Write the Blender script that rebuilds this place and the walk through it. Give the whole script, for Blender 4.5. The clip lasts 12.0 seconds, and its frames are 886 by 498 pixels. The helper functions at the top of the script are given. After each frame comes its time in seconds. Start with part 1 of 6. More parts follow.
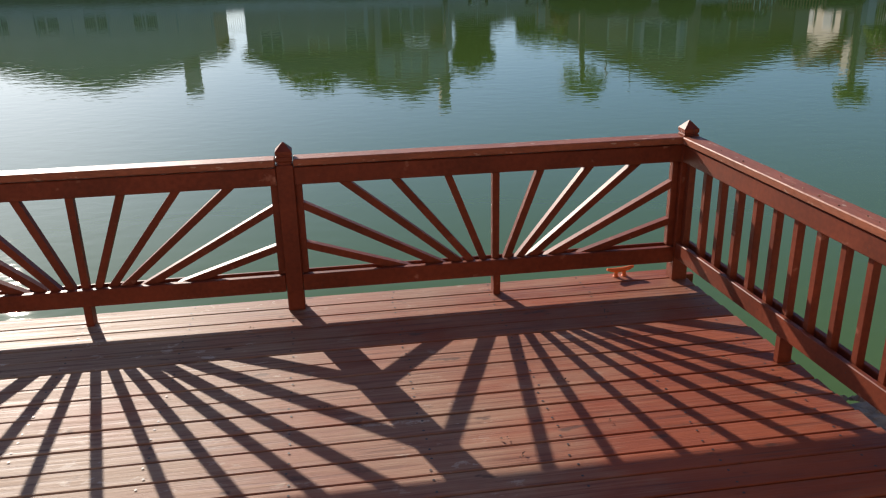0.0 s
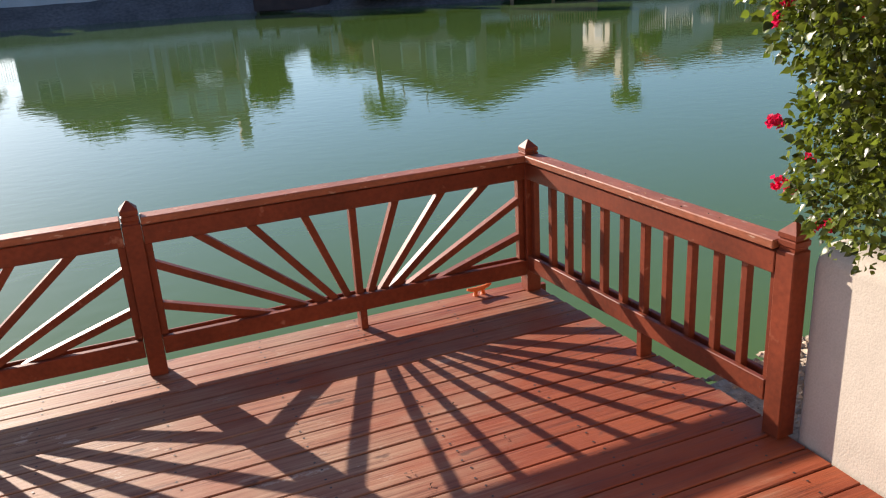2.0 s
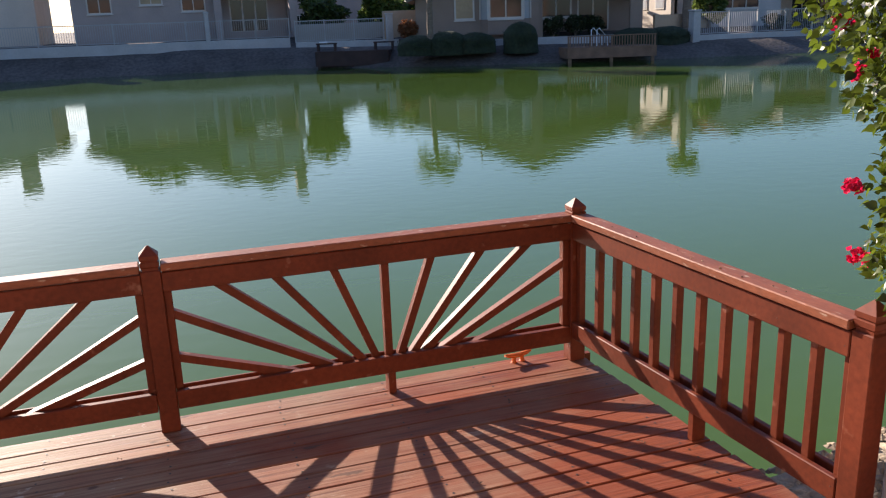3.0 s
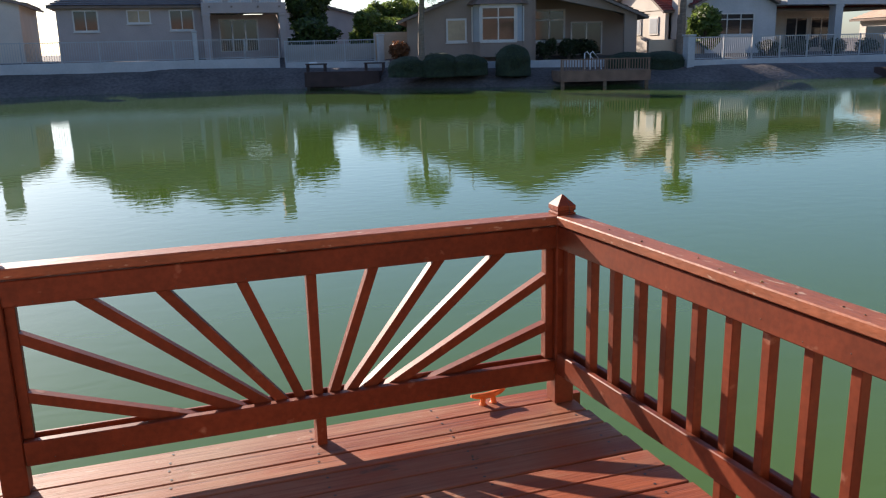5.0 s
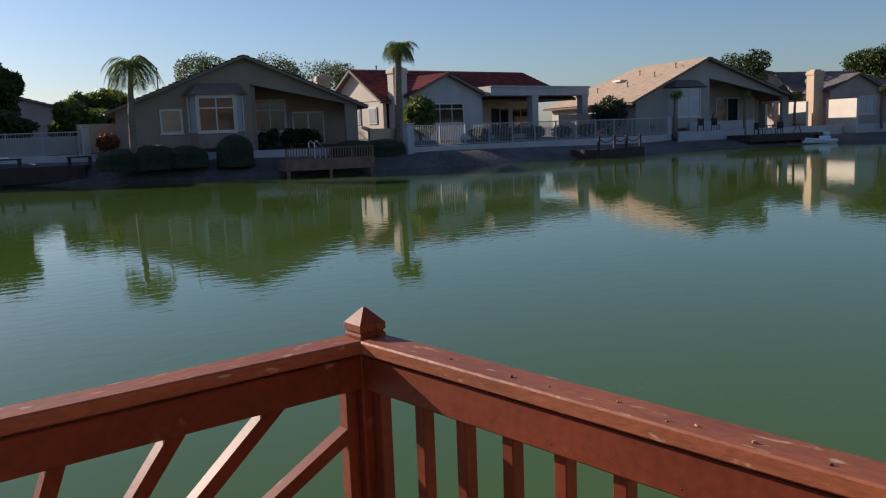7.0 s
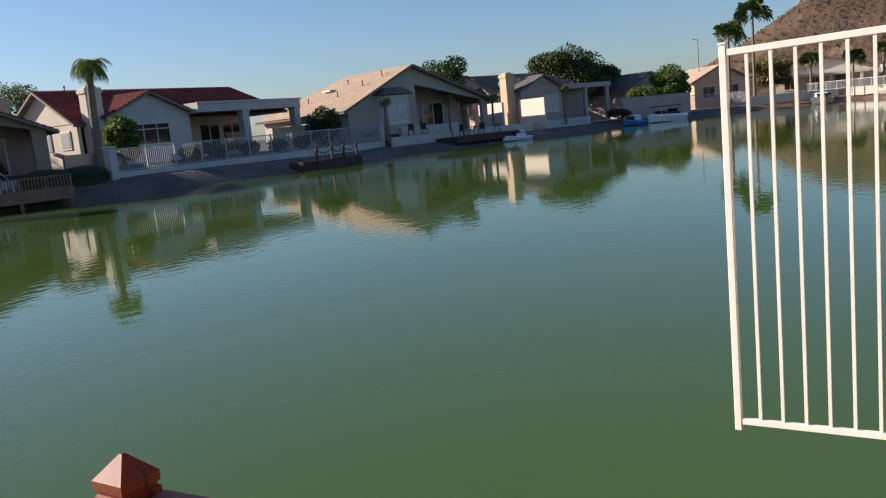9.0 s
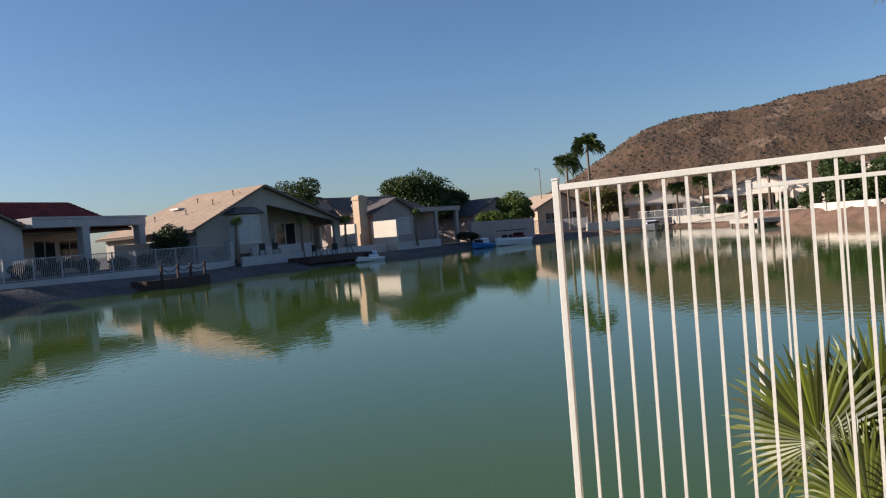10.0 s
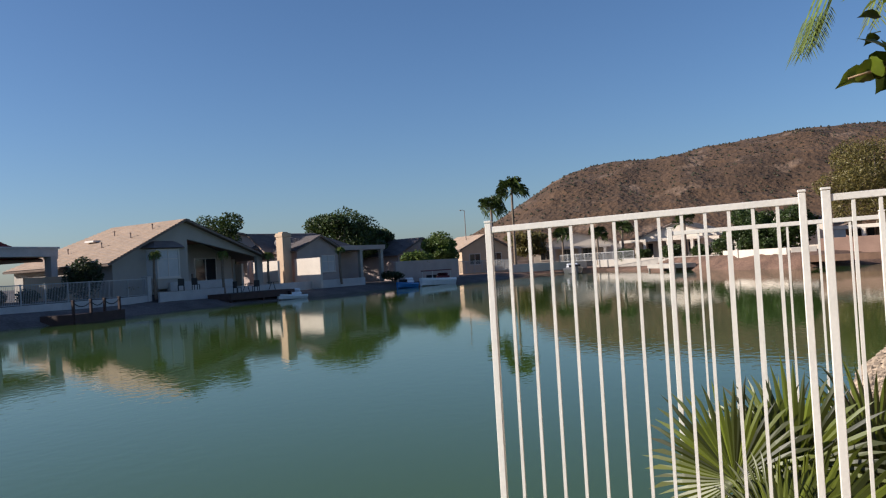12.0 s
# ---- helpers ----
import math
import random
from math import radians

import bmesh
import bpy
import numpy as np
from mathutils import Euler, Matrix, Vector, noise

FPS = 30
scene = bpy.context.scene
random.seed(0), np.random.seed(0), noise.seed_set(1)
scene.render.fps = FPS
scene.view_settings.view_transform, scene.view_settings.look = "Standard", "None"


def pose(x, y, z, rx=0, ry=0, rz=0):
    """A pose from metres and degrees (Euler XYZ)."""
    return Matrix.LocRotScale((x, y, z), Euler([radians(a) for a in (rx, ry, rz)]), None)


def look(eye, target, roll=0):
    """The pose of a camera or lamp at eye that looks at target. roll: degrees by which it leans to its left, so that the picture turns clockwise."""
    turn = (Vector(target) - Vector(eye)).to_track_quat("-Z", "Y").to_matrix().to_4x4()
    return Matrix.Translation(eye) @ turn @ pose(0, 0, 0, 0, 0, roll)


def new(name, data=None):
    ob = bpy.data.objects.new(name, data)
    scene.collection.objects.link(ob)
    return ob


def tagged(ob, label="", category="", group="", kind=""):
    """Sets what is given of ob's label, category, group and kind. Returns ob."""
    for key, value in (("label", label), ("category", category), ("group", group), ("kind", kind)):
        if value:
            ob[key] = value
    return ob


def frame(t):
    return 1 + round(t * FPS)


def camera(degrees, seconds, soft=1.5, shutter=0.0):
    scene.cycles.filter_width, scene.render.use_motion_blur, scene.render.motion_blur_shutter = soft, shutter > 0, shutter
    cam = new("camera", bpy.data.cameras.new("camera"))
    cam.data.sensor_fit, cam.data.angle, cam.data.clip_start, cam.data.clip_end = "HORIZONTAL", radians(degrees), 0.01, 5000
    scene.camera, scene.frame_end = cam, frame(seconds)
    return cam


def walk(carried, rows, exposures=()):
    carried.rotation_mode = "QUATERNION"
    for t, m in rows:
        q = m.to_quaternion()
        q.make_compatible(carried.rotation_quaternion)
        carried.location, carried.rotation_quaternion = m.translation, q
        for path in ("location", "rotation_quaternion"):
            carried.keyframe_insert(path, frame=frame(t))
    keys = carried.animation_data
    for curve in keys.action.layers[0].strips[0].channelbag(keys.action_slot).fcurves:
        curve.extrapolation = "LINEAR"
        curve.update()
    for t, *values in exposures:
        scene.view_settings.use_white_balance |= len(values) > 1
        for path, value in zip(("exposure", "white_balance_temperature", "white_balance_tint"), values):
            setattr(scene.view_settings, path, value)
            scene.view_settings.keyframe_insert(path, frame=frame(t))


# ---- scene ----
cam = camera(56.5, 12.0, soft=1.2)
PATH = [
    (0, (-2.202, -4.684, 2.125), (-1.937, -2.835, 1.409), -1.2),
    (0.5, (-2.402, -4.630, 2.140), (-2.087, -2.793, 1.416), -4.1),
    (1, (-2.544, -4.584, 2.203), (-2.115, -2.778, 1.458), -6.5),
    (1.5, (-2.499, -4.612, 2.177), (-1.881, -2.859, 1.439), -4.5),
    (2, (-2.467, -4.606, 2.185), (-1.769, -2.857, 1.510), -3.5),
    (2.5, (-2.418, -4.550, 2.160), (-1.749, -2.770, 1.539), -1.5),
    (2.7, (-2.358, -4.479, 2.144), (-1.747, -2.668, 1.556), -2.1),
    (4.3, (-1.992, -3.680, 1.777), (-1.370, -1.829, 1.345), -1.6),
    (4.5, (-1.896, -3.602, 1.758), (-1.267, -1.753, 1.329), -1.3),
    (5, (-1.769, -3.425, 1.719), (-1.140, -1.587, 1.242), -1.3),
    (5.5, (-1.775, -3.144, 1.545), (-1.113, -1.317, 1.070), -2.2),
    (6, (-1.622, -2.809, 1.542), (-0.855, -1.003, 1.156), -2.1),
    (6.5, (-1.467, -2.465, 1.545), (-0.600, -0.684, 1.266), -1.8),
    (7, (-1.354, -2.156, 1.572), (-0.139, -0.594, 1.287), -2.1),
    (7.2, (-1.294, -2.057, 1.558), (-0.006, -0.554, 1.271), -2.4),
    (8.8, (-1.012, -1.474, 1.628), (0.602, -0.333, 1.324), -4.8),
    (9, (-0.974, -1.458, 1.635), (0.684, -0.382, 1.332), -5.6),
    (9.5, (-0.986, -1.477, 1.652), (0.758, -0.509, 1.502), -5.3),
    (10, (-0.989, -1.496, 1.660), (0.864, -0.745, 1.614), -4.6),
    (10.5, (-1.016, -1.493, 1.661), (0.912, -0.958, 1.654), -4.1),
    (11, (-1.027, -1.482, 1.666), (0.911, -0.988, 1.685), -3.9),
    (11.5, (-1.029, -1.481, 1.670), (0.915, -1.013, 1.711), -3.5),
    (12, (-1.043, -1.467, 1.664), (0.873, -0.895, 1.701), -3.4),
]
EXPOSURES = [(0, 0.77, 6200, 11), (1.0, 1.20, 6250, 12), (2.0, 1.36, 6400, 13), (2.7, 1.28, 6400, 13), (4.5, 1.11, 6400, 12), (5.5, 1.54, 6400, 12), (6.0, 1.30, 6400, 13), (6.5, 0.57, 6350, 13),
             (7.2, 0.50, 6350, 13), (9.0, 0.82, 6350, 11), (10.0, 0.62, 6200, 11), (12.0, 0.53, 5950, 10)]
walk(cam, [(t, look(eye, target, roll)) for t, eye, target, roll in PATH], EXPOSURES)

# ---- sky, sun, exposure ----
SUN_EL, SUN_AZ = 21.2, 21.5          # degrees above the horizon; degrees to the left of +y
world = bpy.data.worlds.new("world")
scene.world = world
world.use_nodes = True
wn = world.node_tree
sky = wn.nodes.new("ShaderNodeTexSky")
sky.sky_type = 'NISHITA'
sky.sun_disc = False
sky.sun_elevation = radians(SUN_EL)
sky.sun_rotation = radians(-SUN_AZ)
sky.air_density, sky.dust_density, sky.ozone_density = 1.0, 0.7, 4.2
wn.nodes["Background"].inputs["Strength"].default_value = 0.071
tint = wn.nodes.new("ShaderNodeMix")
tint.data_type, tint.blend_type = 'RGBA', 'MULTIPLY'
tint.inputs["Factor"].default_value = 1.0
tint.inputs["B"].default_value = (0.985, 0.995, 1.055, 1)
wn.links.new(sky.outputs[0], tint.inputs["A"])
wn.links.new(tint.outputs["Result"], wn.nodes["Background"].inputs["Color"])
sun = new("sun", bpy.data.lights.new("sun", 'SUN'))
sun.data.energy, sun.data.angle, sun.data.color = 4.9, radians(0.53), (1.0, 0.87, 0.72)
_el, _az = radians(SUN_EL), radians(SUN_AZ)
sun.matrix_world = look((0, 0, 30), (math.sin(_az) * math.cos(_el), -math.cos(_az) * math.cos(_el), 30 - math.sin(_el)))

WATER_Z = -0.68

# ---- materials ----


def material(name, base, rough=0.7, metal=0.0, vary=0.25, scale=8.0, fine=60.0, bump=0.15, stretch=(1, 1, 1), spec=0.5,
             object_random=0.0, island=0.0, dark=0.55, coords="Object", bump_dist=0.02, stain=None):
    """A surface with a broad and a fine variation of its colour, and relief."""
    m = bpy.data.materials.new(name)
    m.use_nodes = True
    nt = m.node_tree
    N, L = nt.nodes, nt.links
    b = N["Principled BSDF"]
    b.inputs["Roughness"].default_value = rough
    b.inputs["Metallic"].default_value = metal
    b.inputs["Specular IOR Level"].default_value = spec
    tc = N.new("ShaderNodeTexCoord")
    mp = N.new("ShaderNodeMapping")
    mp.inputs["Scale"].default_value = stretch
    L.new(tc.outputs[coords], mp.inputs["Vector"])
    vec = mp.outputs[0]
    if object_random:
        oi = N.new("ShaderNodeObjectInfo")
        ad = N.new("ShaderNodeVectorMath")
        ad.operation = 'MULTIPLY_ADD'
        L.new(oi.outputs["Random"], ad.inputs[0])
        ad.inputs[1].default_value = (37.0, 53.0, 11.0)
        L.new(vec, ad.inputs[2])
        vec = ad.outputs[0]
    n1 = N.new("ShaderNodeTexNoise")
    n1.inputs["Scale"].default_value, n1.inputs["Detail"].default_value = scale, 4
    n2 = N.new("ShaderNodeTexNoise")
    n2.inputs["Scale"].default_value, n2.inputs["Detail"].default_value = fine, 3
    L.new(vec, n1.inputs["Vector"])
    L.new(vec, n2.inputs["Vector"])
    r1 = N.new("ShaderNodeMapRange")
    r1.inputs["From Min"].default_value, r1.inputs["From Max"].default_value = 0.3, 0.7
    r1.inputs["To Min"].default_value, r1.inputs["To Max"].default_value = 1 - vary, 1 + vary
    L.new(n1.outputs["Fac"], r1.inputs["Value"])
    r2 = N.new("ShaderNodeMapRange")
    r2.inputs["From Min"].default_value, r2.inputs["From Max"].default_value = 0.3, 0.7
    r2.inputs["To Min"].default_value, r2.inputs["To Max"].default_value = 1 - vary * dark, 1 + vary * dark
    L.new(n2.outputs["Fac"], r2.inputs["Value"])
    mu = N.new("ShaderNodeMath")
    mu.operation = 'MULTIPLY'
    L.new(r1.outputs[0], mu.inputs[0])
    L.new(r2.outputs[0], mu.inputs[1])
    value = mu.outputs[0]
    if object_random or island:
        if island:
            src = N.new("ShaderNodeNewGeometry").outputs["Random Per Island"]
            amount = island
        else:
            src = oi.outputs["Random"]
            amount = object_random
        r3 = N.new("ShaderNodeMapRange")
        r3.inputs["To Min"].default_value, r3.inputs["To Max"].default_value = 1 - amount, 1 + amount
        L.new(src, r3.inputs["Value"])
        m2 = N.new("ShaderNodeMath")
        m2.operation = 'MULTIPLY'
        L.new(value, m2.inputs[0])
        L.new(r3.outputs[0], m2.inputs[1])
        value = m2.outputs[0]
    vm = N.new("ShaderNodeVectorMath")
    vm.operation = 'SCALE'
    vm.inputs[0].default_value = base
    L.new(value, vm.inputs["Scale"])
    colour = vm.outputs[0]
    if stain:
        tint, low, high, sc = stain
        n3 = N.new("ShaderNodeTexNoise")
        n3.inputs["Scale"].default_value, n3.inputs["Detail"].default_value = sc, 6
        L.new(vec, n3.inputs["Vector"])
        r4 = N.new("ShaderNodeMapRange")
        r4.inputs["From Min"].default_value, r4.inputs["From Max"].default_value = low, high
        L.new(n3.outputs["Fac"], r4.inputs["Value"])
        mx = N.new("ShaderNodeMix")
        mx.data_type = 'RGBA'
        L.new(r4.outputs[0], mx.inputs["Factor"])
        L.new(colour, mx.inputs["A"])
        mx.inputs["B"].default_value = (*tint, 1)
        colour = mx.outputs["Result"]
    L.new(colour, b.inputs["Base Color"])
    if bump:
        bp = N.new("ShaderNodeBump")
        bp.inputs["Strength"].default_value, bp.inputs["Distance"].default_value = bump, bump_dist
        L.new(n2.outputs["Fac"], bp.inputs["Height"])
        L.new(bp.outputs[0], b.inputs["Normal"])
    return m


def leaf_material(name, base, vary=0.45, trans=0.35, rough=0.45):
    m = bpy.data.materials.new(name)
    m.use_nodes = True
    nt = m.node_tree
    N, L = nt.nodes, nt.links
    b = N["Principled BSDF"]
    b.inputs["Roughness"].default_value = rough
    b.inputs["Specular IOR Level"].default_value = 0.4
    g = N.new("ShaderNodeNewGeometry")
    r = N.new("ShaderNodeMapRange")
    r.inputs["To Min"].default_value, r.inputs["To Max"].default_value = 1 - vary, 1 + vary
    L.new(g.outputs["Random Per Island"], r.inputs["Value"])
    n = N.new("ShaderNodeTexNoise")
    n.inputs["Scale"].default_value = 1.3
    tc = N.new("ShaderNodeTexCoord")
    L.new(tc.outputs["Object"], n.inputs["Vector"])
    mx = N.new("ShaderNodeMix")
    mx.data_type = 'RGBA'
    mx.inputs["A"].default_value = (*base, 1)
    mx.inputs["B"].default_value = (min(1, base[0] * 1.7), base[1] * 1.15, base[2] * 0.7, 1)
    L.new(n.outputs["Fac"], mx.inputs["Factor"])
    vm = N.new("ShaderNodeVectorMath")
    vm.operation = 'SCALE'
    L.new(mx.outputs["Result"], vm.inputs[0])
    L.new(r.outputs[0], vm.inputs["Scale"])
    L.new(vm.outputs[0], b.inputs["Base Color"])
    t = N.new("ShaderNodeBsdfTranslucent")
    L.new(vm.outputs[0], t.inputs["Color"])
    ms = N.new("ShaderNodeMixShader")
    ms.inputs[0].default_value = trans
    L.new(b.outputs[0], ms.inputs[1])
    L.new(t.outputs[0], ms.inputs[2])
    L.new(ms.outputs[0], N["Material Output"].inputs["Surface"])
    return m


def water_material():
    m = bpy.data.materials.new("lake_water")
    m.use_nodes = True
    nt = m.node_tree
    N, L = nt.nodes, nt.links
    b = N["Principled BSDF"]
    b.inputs["Roughness"].default_value = 0.02
    b.inputs["IOR"].default_value = 1.333
    b.inputs["Specular IOR Level"].default_value = 0.42
    tc = N.new("ShaderNodeTexCoord")
    nb = N.new("ShaderNodeTexNoise")
    nb.inputs["Scale"].default_value = 0.05
    L.new(tc.outputs["Object"], nb.inputs["Vector"])
    mx = N.new("ShaderNodeMix")
    mx.data_type = 'RGBA'
    mx.inputs["A"].default_value = (0.056, 0.101, 0.019, 1)
    mx.inputs["B"].default_value = (0.065, 0.114, 0.024, 1)
    L.new(nb.outputs["Fac"], mx.inputs["Factor"])
    L.new(mx.outputs["Result"], b.inputs["Base Color"])
    mp = N.new("ShaderNodeMapping")
    mp.inputs["Rotation"].default_value = (0, 0, radians(20))
    mp.inputs["Scale"].default_value = (0.85, 1.35, 1)
    L.new(tc.outputs["Object"], mp.inputs["Vector"])
    n1 = N.new("ShaderNodeTexNoise")
    n1.inputs["Scale"].default_value, n1.inputs["Detail"].default_value, n1.inputs["Distortion"].default_value = 3.0, 2, 0.4
    L.new(mp.outputs[0], n1.inputs["Vector"])
    n2 = N.new("ShaderNodeTexNoise")
    n2.inputs["Scale"].default_value, n2.inputs["Detail"].default_value = 8.0, 2
    L.new(mp.outputs[0], n2.inputs["Vector"])
    patch = N.new("ShaderNodeTexNoise")
    patch.inputs["Scale"].default_value, patch.inputs["Detail"].default_value = 0.07, 2
    L.new(tc.outputs["Object"], patch.inputs["Vector"])
    pr = N.new("ShaderNodeMapRange")
    pr.inputs["From Min"].default_value, pr.inputs["From Max"].default_value = 0.38, 0.62
    pr.inputs["To Min"].default_value, pr.inputs["To Max"].default_value = 0.45, 1.0
    L.new(patch.outputs["Fac"], pr.inputs["Value"])
    a = N.new("ShaderNodeMath")
    a.operation = 'MULTIPLY_ADD'
    L.new(n2.outputs["Fac"], a.inputs[0])
    a.inputs[1].default_value = 0.12
    L.new(n1.outputs["Fac"], a.inputs[2])
    h = N.new("ShaderNodeMath")
    h.operation = 'MULTIPLY'
    L.new(a.outputs[0], h.inputs[0])
    L.new(pr.outputs[0], h.inputs[1])
    bp = N.new("ShaderNodeBump")
    bp.inputs["Strength"].default_value, bp.inputs["Distance"].default_value = 1.0, 0.0040
    L.new(h.outputs[0], bp.inputs["Height"])
    L.new(bp.outputs[0], b.inputs["Normal"])
    return m



def deck_material():
    """Red stain over grain, bleached to bare tan in patches, with pale flakes and dark knots."""
    m = bpy.data.materials.new("worn_red_deck_stain")
    m.use_nodes = True
    nt = m.node_tree
    N, L = nt.nodes, nt.links
    b = N["Principled BSDF"]
    tc = N.new("ShaderNodeTexCoord")
    oi = N.new("ShaderNodeObjectInfo")
    off = N.new("ShaderNodeVectorMath")
    off.operation = 'MULTIPLY_ADD'
    L.new(oi.outputs["Random"], off.inputs[0])
    off.inputs[1].default_value = (41.0, 17.0, 7.0)
    L.new(tc.outputs["Object"], off.inputs[2])

    def noise_node(src, scale, stretch, detail=4, rough=0.55):
        mp = N.new("ShaderNodeMapping")
        mp.inputs["Scale"].default_value = stretch
        L.new(src, mp.inputs["Vector"])
        n = N.new("ShaderNodeTexNoise")
        n.inputs["Scale"].default_value, n.inputs["Detail"].default_value, n.inputs["Roughness"].default_value = scale, detail, rough
        L.new(mp.outputs[0], n.inputs["Vector"])
        return n.outputs["Fac"]

    def ramp(src, lo, hi, a=0.0, z=1.0):
        r = N.new("ShaderNodeMapRange")
        r.inputs["From Min"].default_value, r.inputs["From Max"].default_value = lo, hi
        r.inputs["To Min"].default_value, r.inputs["To Max"].default_value = a, z
        L.new(src, r.inputs["Value"])
        return r.outputs[0]

    def math_node(op, a, c, d=None):
        n = N.new("ShaderNodeMath")
        n.operation = op
        for k, q in enumerate((a, c, d)):
            if q is None:
                continue
            if isinstance(q, (int, float)):
                n.inputs[k].default_value = q
            else:
                L.new(q, n.inputs[k])
        return n.outputs[0]

    def mix(fac, a, c):
        n = N.new("ShaderNodeMix")
        n.data_type = 'RGBA'
        L.new(fac, n.inputs["Factor"])
        for key, q in (("A", a), ("B", c)):
            if isinstance(q, tuple):
                n.inputs[key].default_value = (*q, 1)
            else:
                L.new(q, n.inputs[key])
        return n.outputs["Result"]

    grain = noise_node(off.outputs[0], 30.0, (0.05, 1.6, 1.0), 5, 0.65)
    broad = noise_node(off.outputs[0], 3.0, (0.35, 2.0, 1.0), 4)
    patch = noise_node(tc.outputs["Object"], 0.9, (0.8, 1.3, 1.0), 5, 0.6)
    sep = N.new("ShaderNodeSeparateXYZ")
    L.new(tc.outputs["Object"], sep.inputs[0])
    worn = math_node('MULTIPLY_ADD', sep.outputs["X"], -0.085, patch)
    worn = math_node('MULTIPLY_ADD', grain, 0.30, worn)
    fac = ramp(worn, 0.64, 0.99)
    stainc = mix(ramp(broad, 0.3, 0.7), (0.178, 0.034, 0.012), (0.290, 0.069, 0.025))
    bare = mix(ramp(grain, 0.35, 0.65), (0.23, 0.137, 0.083), (0.345, 0.225, 0.143))
    colour = mix(fac, stainc, bare)
    flake = noise_node(tc.outputs["Object"], 7.0, (0.7, 1.4, 1.0), 5, 0.7)
    flake = math_node('MULTIPLY', ramp(flake, 0.60, 0.64), ramp(worn, 0.74, 0.98, 0.0, 0.8))
    colour = mix(flake, colour, (0.52, 0.43, 0.34))
    knot = noise_node(off.outputs[0], 9.0, (0.6, 1.5, 1.0), 3)
    colour = mix(ramp(knot, 0.66, 0.72, 0.0, 0.75), colour, (0.07, 0.03, 0.02))
    L.new(mix(ramp(grain, 0.46, 0.33, 0.0, 0.62), colour, (0.075, 0.028, 0.016)), b.inputs["Base Color"])
    L.new(ramp(grain, 0.3, 0.7, 0.52, 0.74), b.inputs["Roughness"])
    bp = N.new("ShaderNodeBump")
    bp.inputs["Strength"].default_value, bp.inputs["Distance"].default_value = 0.85, 0.004
    b.inputs["Specular IOR Level"].default_value = 0.3
    L.new(grain, bp.inputs["Height"])
    L.new(bp.outputs[0], b.inputs["Normal"])
    return m


WOOD = deck_material()
PAINT = material("red_brown_rail_paint", (0.152, 0.031, 0.012), 0.52, vary=0.26, spec=0.24, scale=2.5, fine=40.0, bump=0.2, object_random=0.06, bump_dist=0.003,
                 stain=((0.36, 0.17, 0.11), 0.66, 0.78, 9.0))
CAPWOOD = material("weathered_rail_cap", (0.245, 0.074, 0.033), 0.52, vary=0.28, spec=0.35, scale=4.0, fine=70.0, bump=0.5, bump_dist=0.004, stretch=(0.35, 1, 1),
                   stain=((0.42, 0.27, 0.19), 0.63, 0.70, 42.0))
DRYBIT = material("dry_plant_bit", (0.10, 0.065, 0.042), 0.9, vary=0.35, scale=40, fine=200, bump=0.3)
CLEAT = material("orange_cleat_paint", (0.75, 0.17, 0.03), 0.45, vary=0.12, scale=20, fine=120, bump=0.1)
# far garden fences: a greyer white than the near fence enamel
FENCEGREY = material("grey_white_fence_paint", (0.40, 0.39, 0.38), 0.6, vary=0.1, scale=1, fine=10, bump=0.05)
WHITEPAINT = material("white_fence_enamel", (0.78, 0.74, 0.67), 0.4, vary=0.06, scale=6, fine=60, bump=0.08, stain=((0.5, 0.42, 0.33), 0.70, 0.8, 22.0))
STUCCO = material("white_stucco", (0.45, 0.40, 0.335), 0.92, vary=0.12, scale=2.5, fine=110, bump=0.35, bump_dist=0.004, spec=0.2)
FARWHITE = material("white_garden_wall_plaster", (0.47, 0.45, 0.435), 0.9, vary=0.10, scale=0.8, fine=8, bump=0.1)
# far bank stone, with the shade it lies in put into a darker base
BANKSTONE = material("shaded_bank_stone", (0.105, 0.085, 0.077), 0.95, vary=0.3, scale=0.5, fine=5, bump=0.9, bump_dist=0.06, dark=1.0)
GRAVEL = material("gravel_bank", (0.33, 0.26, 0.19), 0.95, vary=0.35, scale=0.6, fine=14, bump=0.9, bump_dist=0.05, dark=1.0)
PEBBLE = material("river_pebble", (0.36, 0.275, 0.195), 0.85, vary=0.1, scale=10, fine=60, bump=0.2, island=0.45)
CONCRETE = material("grey_concrete", (0.40, 0.37, 0.34), 0.9, vary=0.15, scale=1.5, fine=40, bump=0.3)
TAUPE = material("taupe_stucco", (0.40, 0.325, 0.295), 0.95, vary=0.08, scale=0.7, fine=12, bump=0.2)
BROWNSTUCCO = material("brown_stucco", (0.29, 0.215, 0.172), 0.95, vary=0.08, scale=0.7, fine=12, bump=0.2)
CREAM = material("cream_stucco", (0.60, 0.53, 0.45), 0.95, vary=0.07, scale=0.7, fine=12, bump=0.2)
PALE = material("pale_grey_stucco", (0.38, 0.345, 0.305), 0.95, vary=0.07, scale=0.7, fine=12, bump=0.2)
TANWALL = material("tan_stucco", (0.52, 0.38, 0.26), 0.95, vary=0.08, scale=0.7, fine=12, bump=0.2)
PINKWALL = material("pinkish_clay_stucco", (0.36, 0.225, 0.165), 0.95, vary=0.12, scale=0.7, fine=12, bump=0.2)
REDTILE = material("red_clay_tile", (0.20, 0.036, 0.027), 0.75, vary=0.35, scale=1.2, fine=9, bump=0.3)
BROWNTILE = material("brown_concrete_tile", (0.22, 0.145, 0.11), 0.85, vary=0.18, scale=1.2, fine=9, bump=0.3)
TANTILE = material("sand_concrete_tile", (0.41, 0.31, 0.235), 0.85, vary=0.12, scale=1.2, fine=9, bump=0.3)
